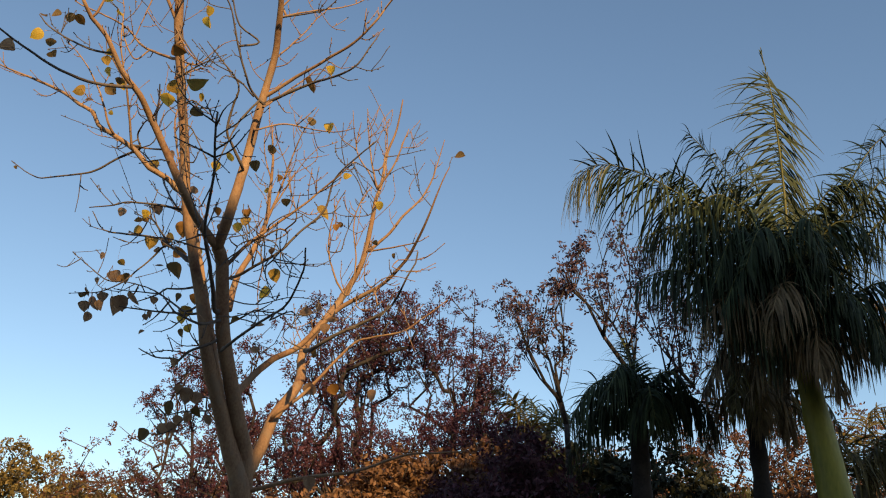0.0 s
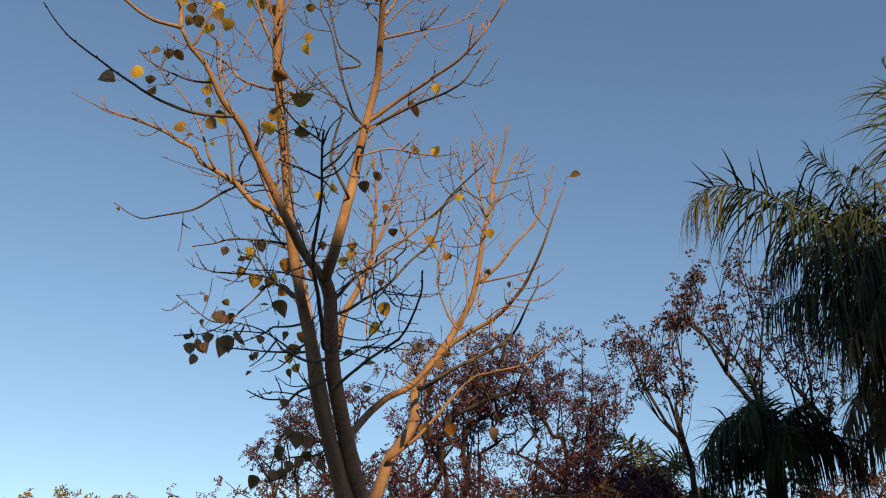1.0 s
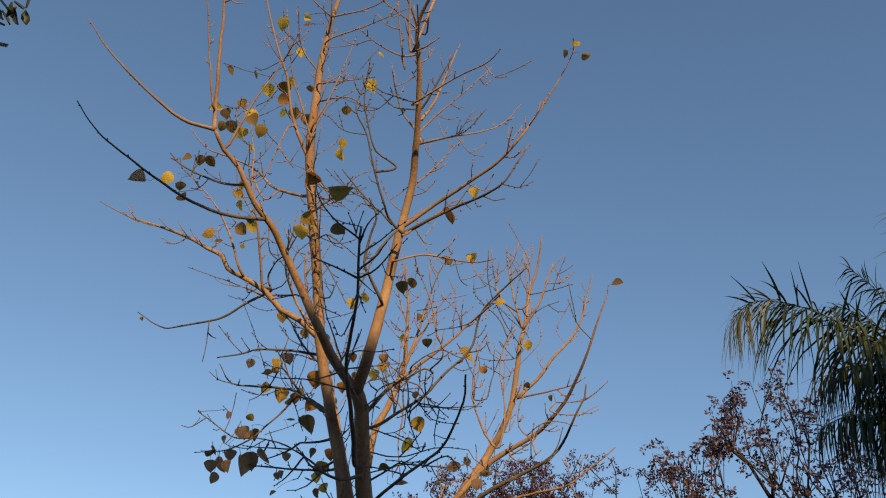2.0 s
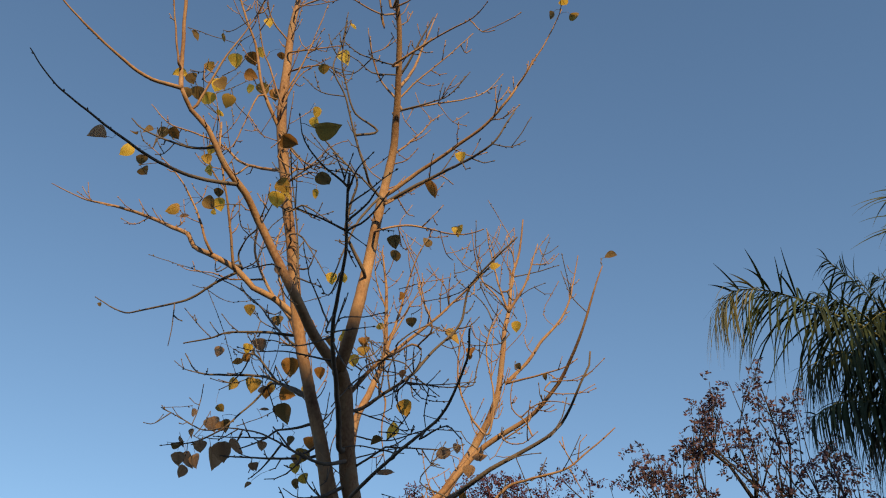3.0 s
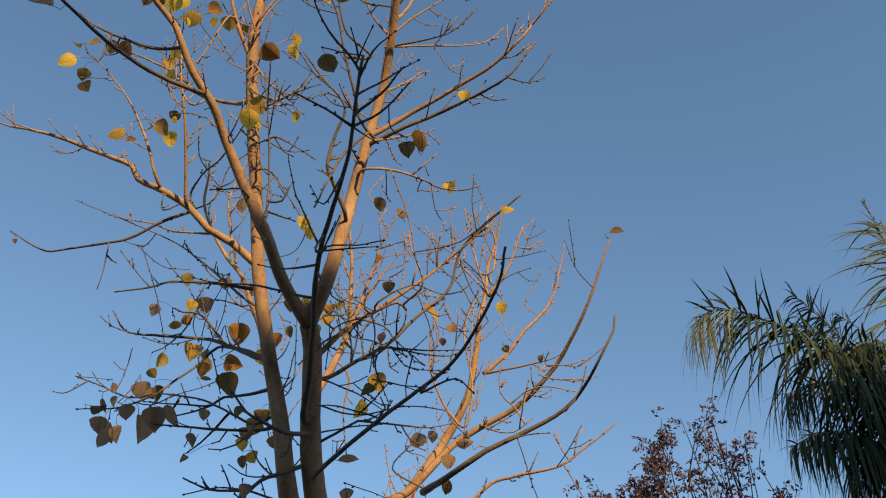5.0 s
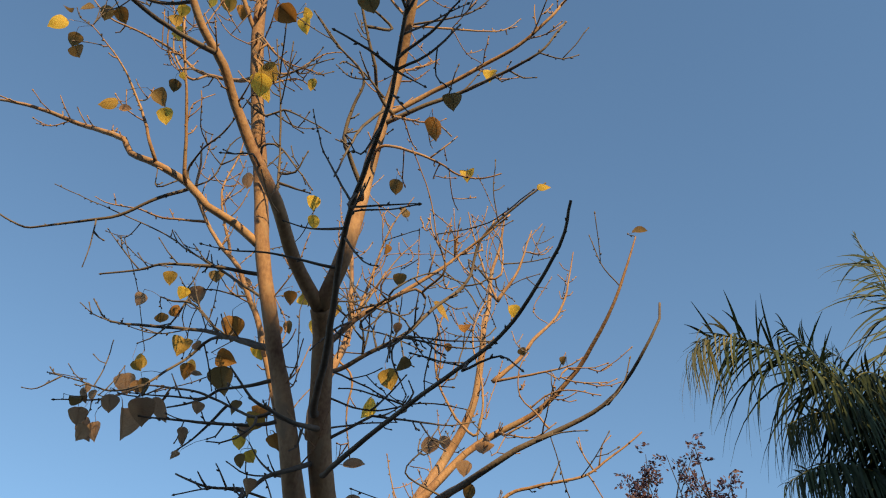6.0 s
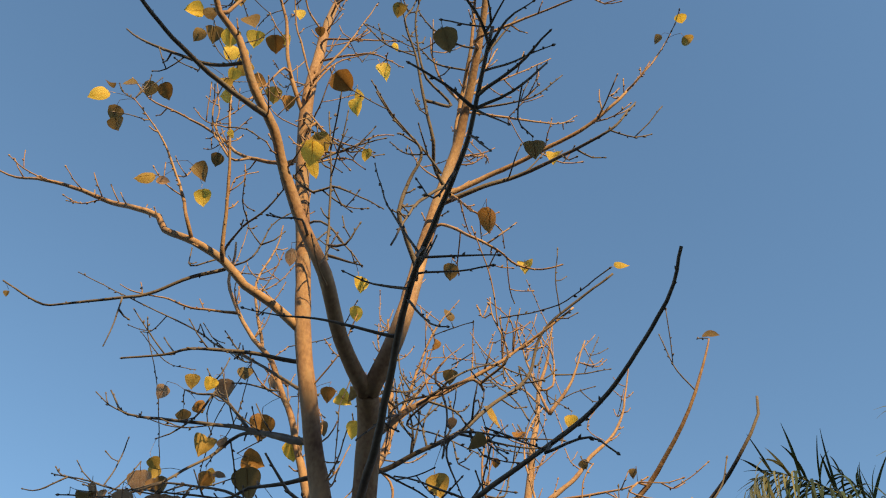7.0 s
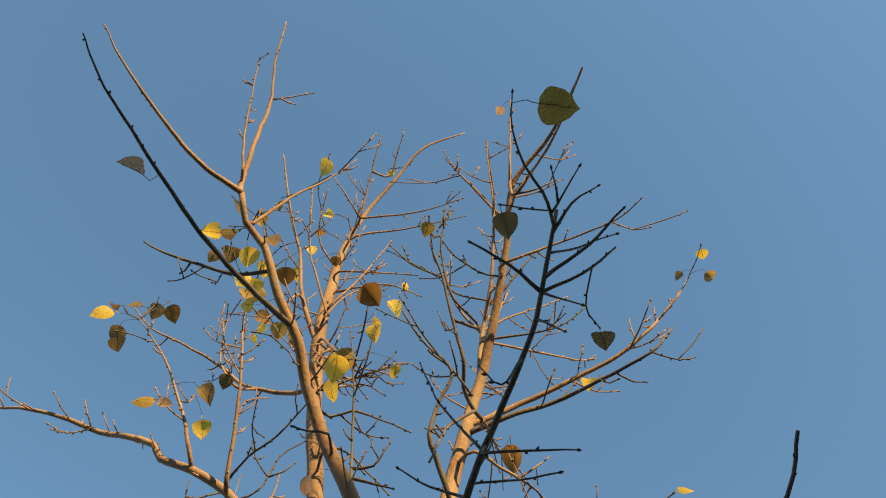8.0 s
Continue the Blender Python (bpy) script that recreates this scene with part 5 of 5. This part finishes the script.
frond(palm, [C, (3.87, 10.40, 4.99), (4.02, 10.30, 4.78), (4.06, 10.30, 4.41)], 0.42, 1.6, 36, PR, mat=DRY_FROND)
frond(palm, [C, (3.37, 10.70, 5.26), (3.08, 10.80, 5.21), (2.88, 10.80, 4.87)], 0.5, 1.7, 44, PR, mat=DRY_FROND)
frond(palm, [C, (4.10, 11.10, 5.99), (4.39, 11.50, 6.77), (4.70, 11.80, 7.24), (4.91, 12.00, 7.17)], 0.6, 1.4, 50, PR)
frond(palm, [C, (3.37, 10.00, 5.66), (3.04, 9.80, 6.02), (2.81, 9.70, 5.84), (2.61, 9.60, 5.34)], 0.6, 1.5, 60, PR)
frond(palm, [C, (3.72, 10.90, 5.89), (3.62, 11.20, 6.75), (3.45, 11.40, 7.47), (3.27, 11.50, 7.99)], 0.6, 0.9, 56, PR)
frond(palm, [C, (3.84, 11.00, 6.15), (3.79, 11.30, 7.12), (3.69, 11.50, 7.78), (3.52, 11.60, 8.08)], 0.6, 1.1, 56, PR)
frond(palm, [C, (4.15, 11.00, 6.24), (4.60, 11.30, 7.08), (4.99, 11.50, 7.60), (5.32, 11.60, 7.58)], 0.6, 1.2, 56, PR)
frond(palm, [C, (3.73, 10.00, 5.68), (3.95, 9.80, 6.13), (4.21, 9.70, 6.10), (4.34, 9.60, 5.68)], 0.62, 1.5, 60, PR)
frond(palm, [C, (3.22, 10.00, 5.27), (2.86, 9.80, 5.31), (2.55, 9.70, 5.01), (2.42, 9.70, 4.64)], 0.55, 1.7, 54, PR, mat=DRY_FROND)
frond(palm, [C, (3.49, 9.90, 5.37), (3.30, 9.60, 5.38), (3.12, 9.40, 5.05), (3.03, 9.40, 4.70)], 0.55, 1.6, 54, PR, mat=DRY_FROND)
frond(palm, [C, (3.81, 10.00, 5.30), (4.04, 9.80, 5.36), (4.22, 9.70, 5.03), (4.25, 9.70, 4.62)], 0.55, 1.7, 54, PR)
frond(palm, [C, (4.11, 10.60, 5.39), (4.61, 10.80, 5.69), (5.03, 10.90, 5.61), (5.28, 11.00, 5.24)], 0.6, 1.7, 54, PR, mat=DRY_FROND)
frond(palm, [C, (3.54, 11.00, 5.78), (3.27, 11.20, 6.21), (2.92, 11.40, 6.42), (2.59, 11.50, 6.29)], 0.6, 1.5, 54, PR)
frond(palm, [C, (3.65, 9.95, 5.02), (3.67, 9.80, 4.91), (3.68, 9.80, 4.50)], 0.5, 1.6, 46, PR, mat=DRY_FROND)
frond(palm, [C, (3.48, 10.20, 5.81), (3.18, 10.00, 6.25), (2.82, 9.90, 6.50), (2.48, 9.80, 6.26)], 0.9, 1.5, 70, PR)
frond(palm, [C, (3.78, 10.80, 6.21), (3.74, 11.00, 6.89), (3.52, 11.10, 7.24), (3.23, 11.20, 7.20)], 0.6, 1.3, 60, PR)
frond(palm, [C, (3.81, 10.30, 6.01), (3.95, 10.10, 6.48), (4.16, 10.00, 6.72), (4.41, 9.90, 6.58)], 0.62, 1.3, 64, PR)
frond(palm, [C, (4.07, 10.90, 6.12), (4.60, 11.10, 6.83), (5.14, 11.30, 7.18), (5.60, 11.40, 7.09)], 0.62, 1.3, 60, PR)
frond(palm, [C, (3.28, 10.30, 5.64), (2.85, 10.20, 6.05), (2.39, 10.10, 6.19), (2.01, 10.10, 6.04)], 0.95, 1.6, 70, PR)
frond(palm, [C, (3.52, 9.90, 5.70), (3.51, 9.60, 6.02), (3.55, 9.40, 6.00), (3.58, 9.30, 5.58)], 0.6, 1.5, 60, PR)
frond(palm, [C, (3.46, 9.90, 5.69), (3.23, 9.60, 5.94), (3.02, 9.40, 5.84), (2.84, 9.30, 5.42)], 0.6, 1.5, 60, PR)

low_palm = thing("palm", (2.18, 11.6, 0), "shorter dark green palm with hanging fronds", "palm tree")
C = (2.18, 11.60, 4.41)
v, f = [], []
stem = spline([(2.18, 11.6, -0.05), (2.23, 11.6, 2.20), C], 0.1)
tube(v, f, stem, [0.11 + 0.01 * math.sin(q.z * 45) for q in stem], 14, 0.05)
mesh_object("trunk", v, f, DARK_WOOD, low_palm)
frond(low_palm, [C, (1.86, 11.40, 4.75), (1.58, 11.30, 4.64), (1.35, 11.20, 4.24)], 0.6, 1.6, 50, PR)
frond(low_palm, [C, (2.01, 11.30, 4.83), (1.88, 11.10, 4.84), (1.73, 11.00, 4.54)], 0.6, 1.6, 46, PR)
frond(low_palm, [C, (2.40, 11.40, 4.84), (2.61, 11.30, 4.83), (2.79, 11.20, 4.44)], 0.62, 1.6, 50, PR)
frond(low_palm, [C, (2.58, 11.50, 4.64), (2.87, 11.50, 4.59), (3.11, 11.50, 4.20)], 0.6, 1.6, 46, PR)
frond(low_palm, [C, (2.16, 11.70, 4.88), (2.15, 11.90, 5.22), (2.09, 12.00, 5.47)], 0.45, 0.9, 40, PR)
frond(low_palm, [C, (1.81, 11.50, 4.47), (1.53, 11.40, 4.26), (1.33, 11.40, 3.83)], 0.55, 1.6, 44, PR)
frond(low_palm, [C, (2.22, 11.20, 4.61), (2.20, 11.00, 4.56), (2.23, 10.90, 4.22)], 0.6, 1.6, 46, PR)

dry_palm = thing("palm", (3.55, 11.6, 0), "withered palm with brown hanging fronds", "palm tree")
C = (3.55, 11.60, 4.78)
v, f = [], []
stem = spline([(3.55, 11.6, -0.05), (3.60, 11.6, 2.39), C], 0.1)
tube(v, f, stem, [0.10 + 0.01 * math.sin(q.z * 45) for q in stem], 14, 0.05)
mesh_object("trunk", v, f, DARK_WOOD, dry_palm)
frond(dry_palm, [C, (3.34, 11.50, 5.09), (3.11, 11.40, 5.05), (2.89, 11.30, 4.60)], 0.55, 1.7, 46, PR, mat=DRY_FROND)
frond(dry_palm, [C, (3.64, 11.50, 5.10), (3.78, 11.40, 5.12), (3.88, 11.30, 4.72)], 0.55, 1.7, 46, PR, mat=DRY_FROND)
frond(dry_palm, [C, (3.41, 11.30, 4.97), (3.28, 11.10, 4.90), (3.15, 11.00, 4.41)], 0.55, 1.7, 46, PR, mat=OLIVE_FROND)
frond(dry_palm, [C, (3.62, 11.40, 4.80), (3.80, 11.30, 4.65), (3.86, 11.30, 4.19)], 0.5, 1.7, 40, PR, mat=DRY_FROND)
frond(dry_palm, [C, (3.31, 11.50, 4.74), (3.07, 11.50, 4.53), (2.94, 11.50, 4.06)], 0.5, 1.7, 40, PR, mat=DRY_FROND)
frond(dry_palm, [C, (3.46, 11.20, 4.81), (3.45, 11.00, 4.62), (3.44, 11.00, 4.17)], 0.5, 1.7, 40, PR, mat=DRY_FROND)
frond(dry_palm, [C, (4.02, 11.60, 4.80), (4.39, 11.70, 4.78), (4.61, 11.70, 4.38)], 0.5, 1.5, 40, PR, mat=OLIVE_FROND)

far_palm = thing("palm", (1.46, 15.5, 0), "small palm half hidden among red shrubs", "palm tree")
C = (1.46, 15.5, 4.68)
v, f = [], []
stem = spline([(1.46, 15.5, 0), (1.51, 15.5, 2.34), C], 0.1)
tube(v, f, stem, [0.12 + 0.01 * math.sin(q.z * 45) for q in stem], 14, 0.05)
mesh_object("trunk", v, f, PALM_TRUNK, far_palm)
frond(far_palm, [C, (1.17, 15.30, 5.16), (0.93, 15.10, 5.42), (0.70, 15.00, 5.53)], 0.5, 0.6, 40, PR, mat=OLIVE_FROND)
frond(far_palm, [C, (1.58, 15.40, 5.20), (1.73, 15.20, 5.30), (1.90, 15.10, 5.06)], 0.5, 1.2, 40, PR)
frond(far_palm, [C, (1.39, 15.80, 5.28), (1.36, 16.00, 5.56), (1.19, 16.20, 5.75)], 0.5, 0.8, 40, PR)
right_palm = thing("palm", (5.15, 12.5, 0), "low feathery palm at the foot of the taller one", "palm tree")
C = (5.15, 12.5, 3.87)
v, f = [], []
stem = spline([(5.15, 12.5, 0), (5.20, 12.5, 1.93), C], 0.1)
tube(v, f, stem, [0.12 + 0.01 * math.sin(q.z * 45) for q in stem], 14, 0.05)
mesh_object("trunk", v, f, PALM_TRUNK, right_palm)
frond(right_palm, [C, (4.86, 12.20, 4.22), (4.66, 12.00, 4.31), (4.40, 11.90, 4.14)], 0.6, 1.2, 40, PR, mat=OLIVE_FROND)
frond(right_palm, [C, (5.26, 12.30, 4.33), (5.48, 12.10, 4.51), (5.74, 12.00, 4.29)], 0.6, 1.3, 40, PR, mat=OLIVE_FROND)
frond(right_palm, [C, (5.45, 12.20, 4.20), (5.75, 12.00, 4.25), (6.05, 11.90, 3.90)], 0.7, 1.4, 50, PR, mat=DRY_FROND)
frond(right_palm, [C, (5.60, 12.50, 4.60), (6.10, 12.50, 4.80), (6.50, 12.50, 4.50)], 0.7, 1.4, 50, PR, mat=OLIVE_FROND)
frond(right_palm, [C, (5.31, 12.70, 4.48), (5.52, 12.90, 4.90), (5.80, 13.00, 5.02)], 0.6, 1.0, 40, PR, mat=OLIVE_FROND)



# ---- the trees and hedge behind ----
def leafy_tree(name, base, fork, crowns, tips, leaf_mat, seed, label, category="tree", leaflets=7, sprays=5, leaf_long=0.07, r_tip=0.006, rise=0.5, spray=0.22, upright=0.0, gate=-0.18, along=0.5, bark=None):
    """A tree whose wood grows from the fork to many tips inside its crowns; each tip carries sprays of small leaflets."""
    rn = random.Random(seed)
    own = thing(name, (base[0], base[1], 0), label, category)
    ends = []
    weights = [c[1][0] * c[1][1] * c[1][2] for c in crowns]
    while len(ends) < tips:
        (cx, cy, cz), (rx, ry, rz) = rn.choices(crowns, weights)[0]
        q = Vector([rn.gauss(0, 1) for _ in range(3)]).normalized() * rn.random() ** 0.45
        p = Vector((cx + q.x * rx, cy + q.y * ry, cz + q.z * rz))
        if noise.noise(p * 0.8 + Vector((seed, 0, 0))) > gate:
            ends.append(p)
    root = Vector(base)
    trunk = spline([root, root.lerp(Vector(fork), 0.5) + Vector((0.08, 0.05, 0)), Vector(fork)], 0.3)
    places, up, load = list(trunk), [-1] + list(range(len(trunk) - 1)), [0] * len(trunk)
    first = len(trunk) - 1
    ends.sort(key=lambda p: (p - Vector(fork)).length)
    arr = np.array([tuple(p) for p in places])
    for e in ends:
        d = np.linalg.norm(arr[first:] - np.array(e), axis=1) + rise * np.maximum(0, arr[first:, 2] - e.z + 0.15)
        if upright:
            far = np.linalg.norm(arr[first:] - np.array(e), axis=1) + 1e-6
            d = (far + 0.25) * (1 + upright * (1 - (e.z - arr[first:, 2]) / far))
        i = int(d.argmin()) + first
        a = places[i]
        gap = (e - a).length
        steps = max(1, int(gap / 0.35))
        last = i
        for s in range(1, steps + 1):
            t = s / steps
            q = a.lerp(e, t) + Vector((0, 0, -0.10 * gap * math.sin(math.pi * t))) + 0.06 * noise.noise_vector(a.lerp(e, t) * 2.3) * (t < 1)
            places.append(q)
            up.append(last)
            load.append(0)
            last = len(places) - 1
        arr = np.array([tuple(p) for p in places])
        while last >= 0:
            load[last] += 1
            last = up[last]
    verts, faces = [], []
    tv, tf = [], []
    for i, p in enumerate(places):
        if up[i] < 0:
            continue
        r1, r0 = r_tip * load[i] ** 0.5, r_tip * load[up[i]] ** 0.5
        if i < len(trunk):
            tube(tv, tf, [places[up[i]], p], [r0 * 1.0, r1], 10, 0.1)
        else:
            tube(verts, faces, [places[up[i]], p], [min(r0, r1 * 1.6), r1], 5)
    mesh_object("trunk", tv, tf, bark or WOOD, own)
    mesh_object("wood", verts, faces, bark or WOOD, own, kind="stuff")
    verts, faces = [], []
    spots = [(e, sprays) for e in ends]
    if upright:
        spots += [(places[i], 2) for i in range(len(trunk), len(places)) if load[i] <= 2 and rn.random() < along]
    for e, count in spots:
        for _ in range(count):
            go = Vector((rn.gauss(0, 1), rn.gauss(0, 1), rn.gauss(0.25, 0.7))).normalized()
            side = go.orthogonal().normalized()
            side.rotate(Matrix.Rotation(rn.random() * 6.28, 3, go))
            q = e + 0.05 * Vector((rn.gauss(0, 1), rn.gauss(0, 1), rn.gauss(0, 1)))
            for k in range(leaflets):
                go = (go + Vector((0, 0, -0.10))).normalized()
                q = q + go * spray / leaflets
                for s in (-1, 1):
                    w = (side * s + go * 0.5 + 0.4 * Vector((rn.gauss(0, 1), rn.gauss(0, 1), rn.gauss(0, 1)))).normalized()
                    flat = w.cross(Vector((rn.gauss(0, 1), rn.gauss(0, 1), rn.gauss(0, 1)))).normalized()
                    ln = leaf_long * rn.uniform(0.7, 1.25)
                    b = len(verts)
                    verts += [q, q + w * ln * 0.5 + flat * ln * 0.24, q + w * ln, q + w * ln * 0.5 - flat * ln * 0.24]
                    faces.append((b, b + 1, b + 2, b + 3))
    mesh_object("foliage", verts, faces, leaf_mat, own, kind="stuff", smooth=False)
    return own


leafy_tree("wine_red_tree", (-0.6, 17.2, -0.05), (-0.6, 17.1, 1.8), [((-1.5, 17.0, 6.5), (2.0, 1.5, 1.3)), ((-0.1, 17.0, 6.8), (1.4, 1.2, 1.1)), ((0.45, 17.0, 5.9), (0.6, 1.0, 1.0)), ((-3.8, 17.2, 5.7), (1.7, 1.3, 1.1)), ((-1.2, 16.6, 4.5), (3.4, 1.7, 1.2)), ((0.6, 16.4, 4.4), (1.4, 1.4, 1.1)), ((-3.2, 16.6, 4.2), (2.2, 1.5, 0.9))],
           1600, RED_LEAF, 3, "wine-red leaved tree with a dense twiggy crown", upright=0.9, sprays=6, leaflets=5, leaf_long=0.054, spray=0.16, r_tip=0.0054, gate=-0.15, along=0.35, bark=DARK_WOOD)
leafy_tree("sparse_red_tree", (1.62, 13.0, -0.05), (1.52, 13.00, 4.57), [((0.81, 13.00, 6.26), (0.20, 0.60, 0.33)), ((1.00, 13.00, 5.81), (0.23, 0.60, 0.37)), ((1.19, 13.00, 6.07), (0.18, 0.60, 0.37)), ((1.39, 13.00, 6.49), (0.20, 0.60, 0.33)), ((1.39, 13.00, 5.59), (0.23, 0.60, 0.33))],
           100, PINK_LEAF, 5, "open red-leaved tree with long upright shoots", sprays=2, leaflets=5, leaf_long=0.056, spray=0.13, upright=3.6, r_tip=0.0036, gate=-0.6, along=0.3, rise=0.2, bark=DARK_WOOD)
leafy_tree("sparse_red_tree", (2.57, 13.0, -0.05), (2.47, 13.00, 5.01), [((1.75, 13.00, 7.12), (0.22, 0.60, 0.37)), ((1.59, 13.00, 6.67), (0.22, 0.60, 0.33)), ((1.98, 13.00, 6.61), (0.27, 0.60, 0.42)), ((2.24, 13.20, 7.40), (0.25, 0.60, 0.30)), ((2.63, 13.20, 7.02), (0.34, 0.60, 0.42)), ((3.04, 13.20, 6.22), (0.30, 0.60, 0.59)), ((2.37, 13.00, 6.04), (0.37, 0.60, 0.50)), ((3.16, 13.00, 5.51), (0.33, 0.60, 0.42))],
           210, PINK_LEAF, 6, "open red-leaved tree with long upright shoots", sprays=2, leaflets=5, leaf_long=0.056, spray=0.13, upright=3.6, r_tip=0.0036, gate=-0.6, along=0.3, rise=0.2, bark=DARK_WOOD)
leafy_tree("rust_tree", (6.9, 18.0, -0.05), (6.8, 18.0, 2.8), [((6.3, 18.0, 5.2), (2.4, 1.6, 1.2)), ((8.4, 18, 5.0), (1.8, 1.5, 1.1)), ((5.0, 17.6, 4.2), (2.0, 1.5, 1.2)), ((4.9, 17.2, 3.6), (1.6, 1.2, 1.3))],
           420, RUST_LEAF, 8, "rust-coloured tree behind the palms", leaflets=6)
leafy_tree("dark_shrub", (2.4, 14.3, -0.05), (2.4, 14.3, 0.8), [((1.2, 14.3, 3.5), (1.1, 0.7, 1.1)), ((2.6, 14.3, 3.7), (1.2, 0.7, 1.2)), ((3.6, 14.3, 3.4), (0.9, 0.7, 0.9)), ((4.7, 14.4, 3.3), (0.9, 0.7, 0.8)), ((2.4, 14.3, 2.4), (2.6, 0.8, 1.2))],
           600, DARK_LEAF, 71, "dark crowded shrub below the palms", "shrub", bark=DARK_WOOD, sprays=8, leaflets=5, leaf_long=0.11, spray=0.26)
leafy_tree("brown_shrub", (0.09, 13.48, -0.05), (0.09, 13.48, 0.88), [((-1.29, 13.58, 3.09), (1.2, 0.64, 1.01)), ((-0.19, 13.58, 3.27), (1.1, 0.64, 0.97)), ((0.73, 13.48, 3.46), (0.83, 0.64, 0.97)), ((4.78, 13.76, 3.18), (0.92, 0.64, 0.83))],
           480, BROWN_LEAF, 73, "brown-red shrub crowded in the undergrowth", "shrub", bark=DARK_WOOD, sprays=8, leaflets=6, leaf_long=0.09, spray=0.24)
leafy_tree("red_shrub", (0.89, 11.61, -0.05), (0.89, 11.61, 1.54), [((0.89, 11.53, 3.69), (0.47, 0.43, 0.77)), ((0.42, 11.79, 3.18), (0.77, 0.52, 0.6)), ((1.45, 11.79, 3.09), (0.69, 0.52, 0.6))],
           170, RED_LEAF, 13, "dark red shrub with crowded small leaves", "shrub", sprays=7, leaflets=6)
leafy_tree("pink_leaved_tree", (-6.2, 20.5, -0.05), (-6.2, 20.5, 2.8), [((-6.6, 20.5, 5.0), (2.2, 1.5, 0.9)), ((-4.6, 20.2, 4.9), (1.6, 1.3, 1.0)), ((-5.6, 20, 4.2), (2.8, 1.5, 0.7))],
           260, RUST_LEAF, 21, "thin tree with pinkish-brown leaves", leaflets=5, sprays=4)
leafy_tree("hedge", (-8.5, 21.5, -0.05), (-8.5, 21.5, 1.6), [((-9.6, 21.5, 4.6), (1.6, 1.2, 0.9)), ((-7.2, 21.4, 3.9), (2.2, 1.2, 0.9)), ((-11.6, 21.6, 4.6), (1.8, 1.2, 1.1)), ((-8.8, 21.0, 3.2), (3.6, 1.0, 0.9))],
           620, GREEN_LEAF, 34, "yellow-green overgrown hedge catching the sun", "hedge", leaflets=6, sprays=6, leaf_long=0.085)
leafy_tree("back_thicket", (-2.5, 25.0, -0.05), (-2.5, 25.0, 1.5), [((-6, 25, 4.0), (5.0, 1.5, 1.7)), ((2, 25, 4.9), (5.0, 1.5, 1.9)), ((8, 25.5, 4.3), (5.0, 1.5, 1.9)), ((-13, 25, 4.2), (4, 1.5, 1.5)), ((15, 26, 4.6), (5, 1.5, 2.0))],
           900, BROWN_LEAF, 40, "brownish thicket of distant garden trees", "thicket", leaflets=5, sprays=6, leaf_long=0.12, spray=0.4)


# ---- a bough of another tree that reaches over the path ----
mango = thing("mango_tree", (-7.0, 5.2, 0), "broad dark-leaved tree whose bough hangs over the path", "tree")
v, f = [], []
stem = spline([(-7.0, 5.2, -0.05), (-6.9, 5.2, 2.0), (-6.6, 5.3, 4.0)], 0.2)
tube(v, f, stem, [0.16 - 0.02 * q.z for q in stem], 12, 0.08)
mesh_object("trunk", v, f, WOOD, mango)
v, f = [], []
bough = spline([(-6.6, 5.3, 3.9), (-5.6, 5.2, 4.8), (-3.79, 5.00, 6.16)], 0.12)
tube(v, f, bough, [0.05 - 0.04 * i / len(bough) for i in range(len(bough))], 8, 0.1)
mesh_object("limb", v, f, WOOD, mango)
v, f = [], []
mr = random.Random(5)
for i in range(120):
    q = bough[-1 - mr.randrange(min(9, len(bough)))] + 0.10 * Vector((mr.gauss(0, 1), mr.gauss(0, 1), mr.gauss(0, 1)))
    go = Vector((mr.gauss(0.25, 0.6), mr.gauss(0, 0.6), mr.gauss(-0.7, 0.4))).normalized()
    flat = go.orthogonal().normalized()
    flat.rotate(Matrix.Rotation(mr.random() * 6.28, 3, go))
    top = go.cross(flat)
    ln, b = mr.uniform(0.09, 0.15), len(v)
    for t, h in ((0, 0.02), (0.3, 0.2), (0.6, 0.22), (0.85, 0.1), (1.0, 0.0)):
        v += [q + go * ln * t + flat * ln * h + top * 0.01 * h, q + go * ln * t - top * 0.012, q + go * ln * t - flat * ln * h + top * 0.01 * h]
    f += [(b + 3 * k + a, b + 3 * k + a + 1, b + 3 * k + a + 4, b + 3 * k + a + 3) for k in range(4) for a in (0, 1)]
mesh_object("foliage", v, f, DARK_LEAF, mango, kind="stuff")
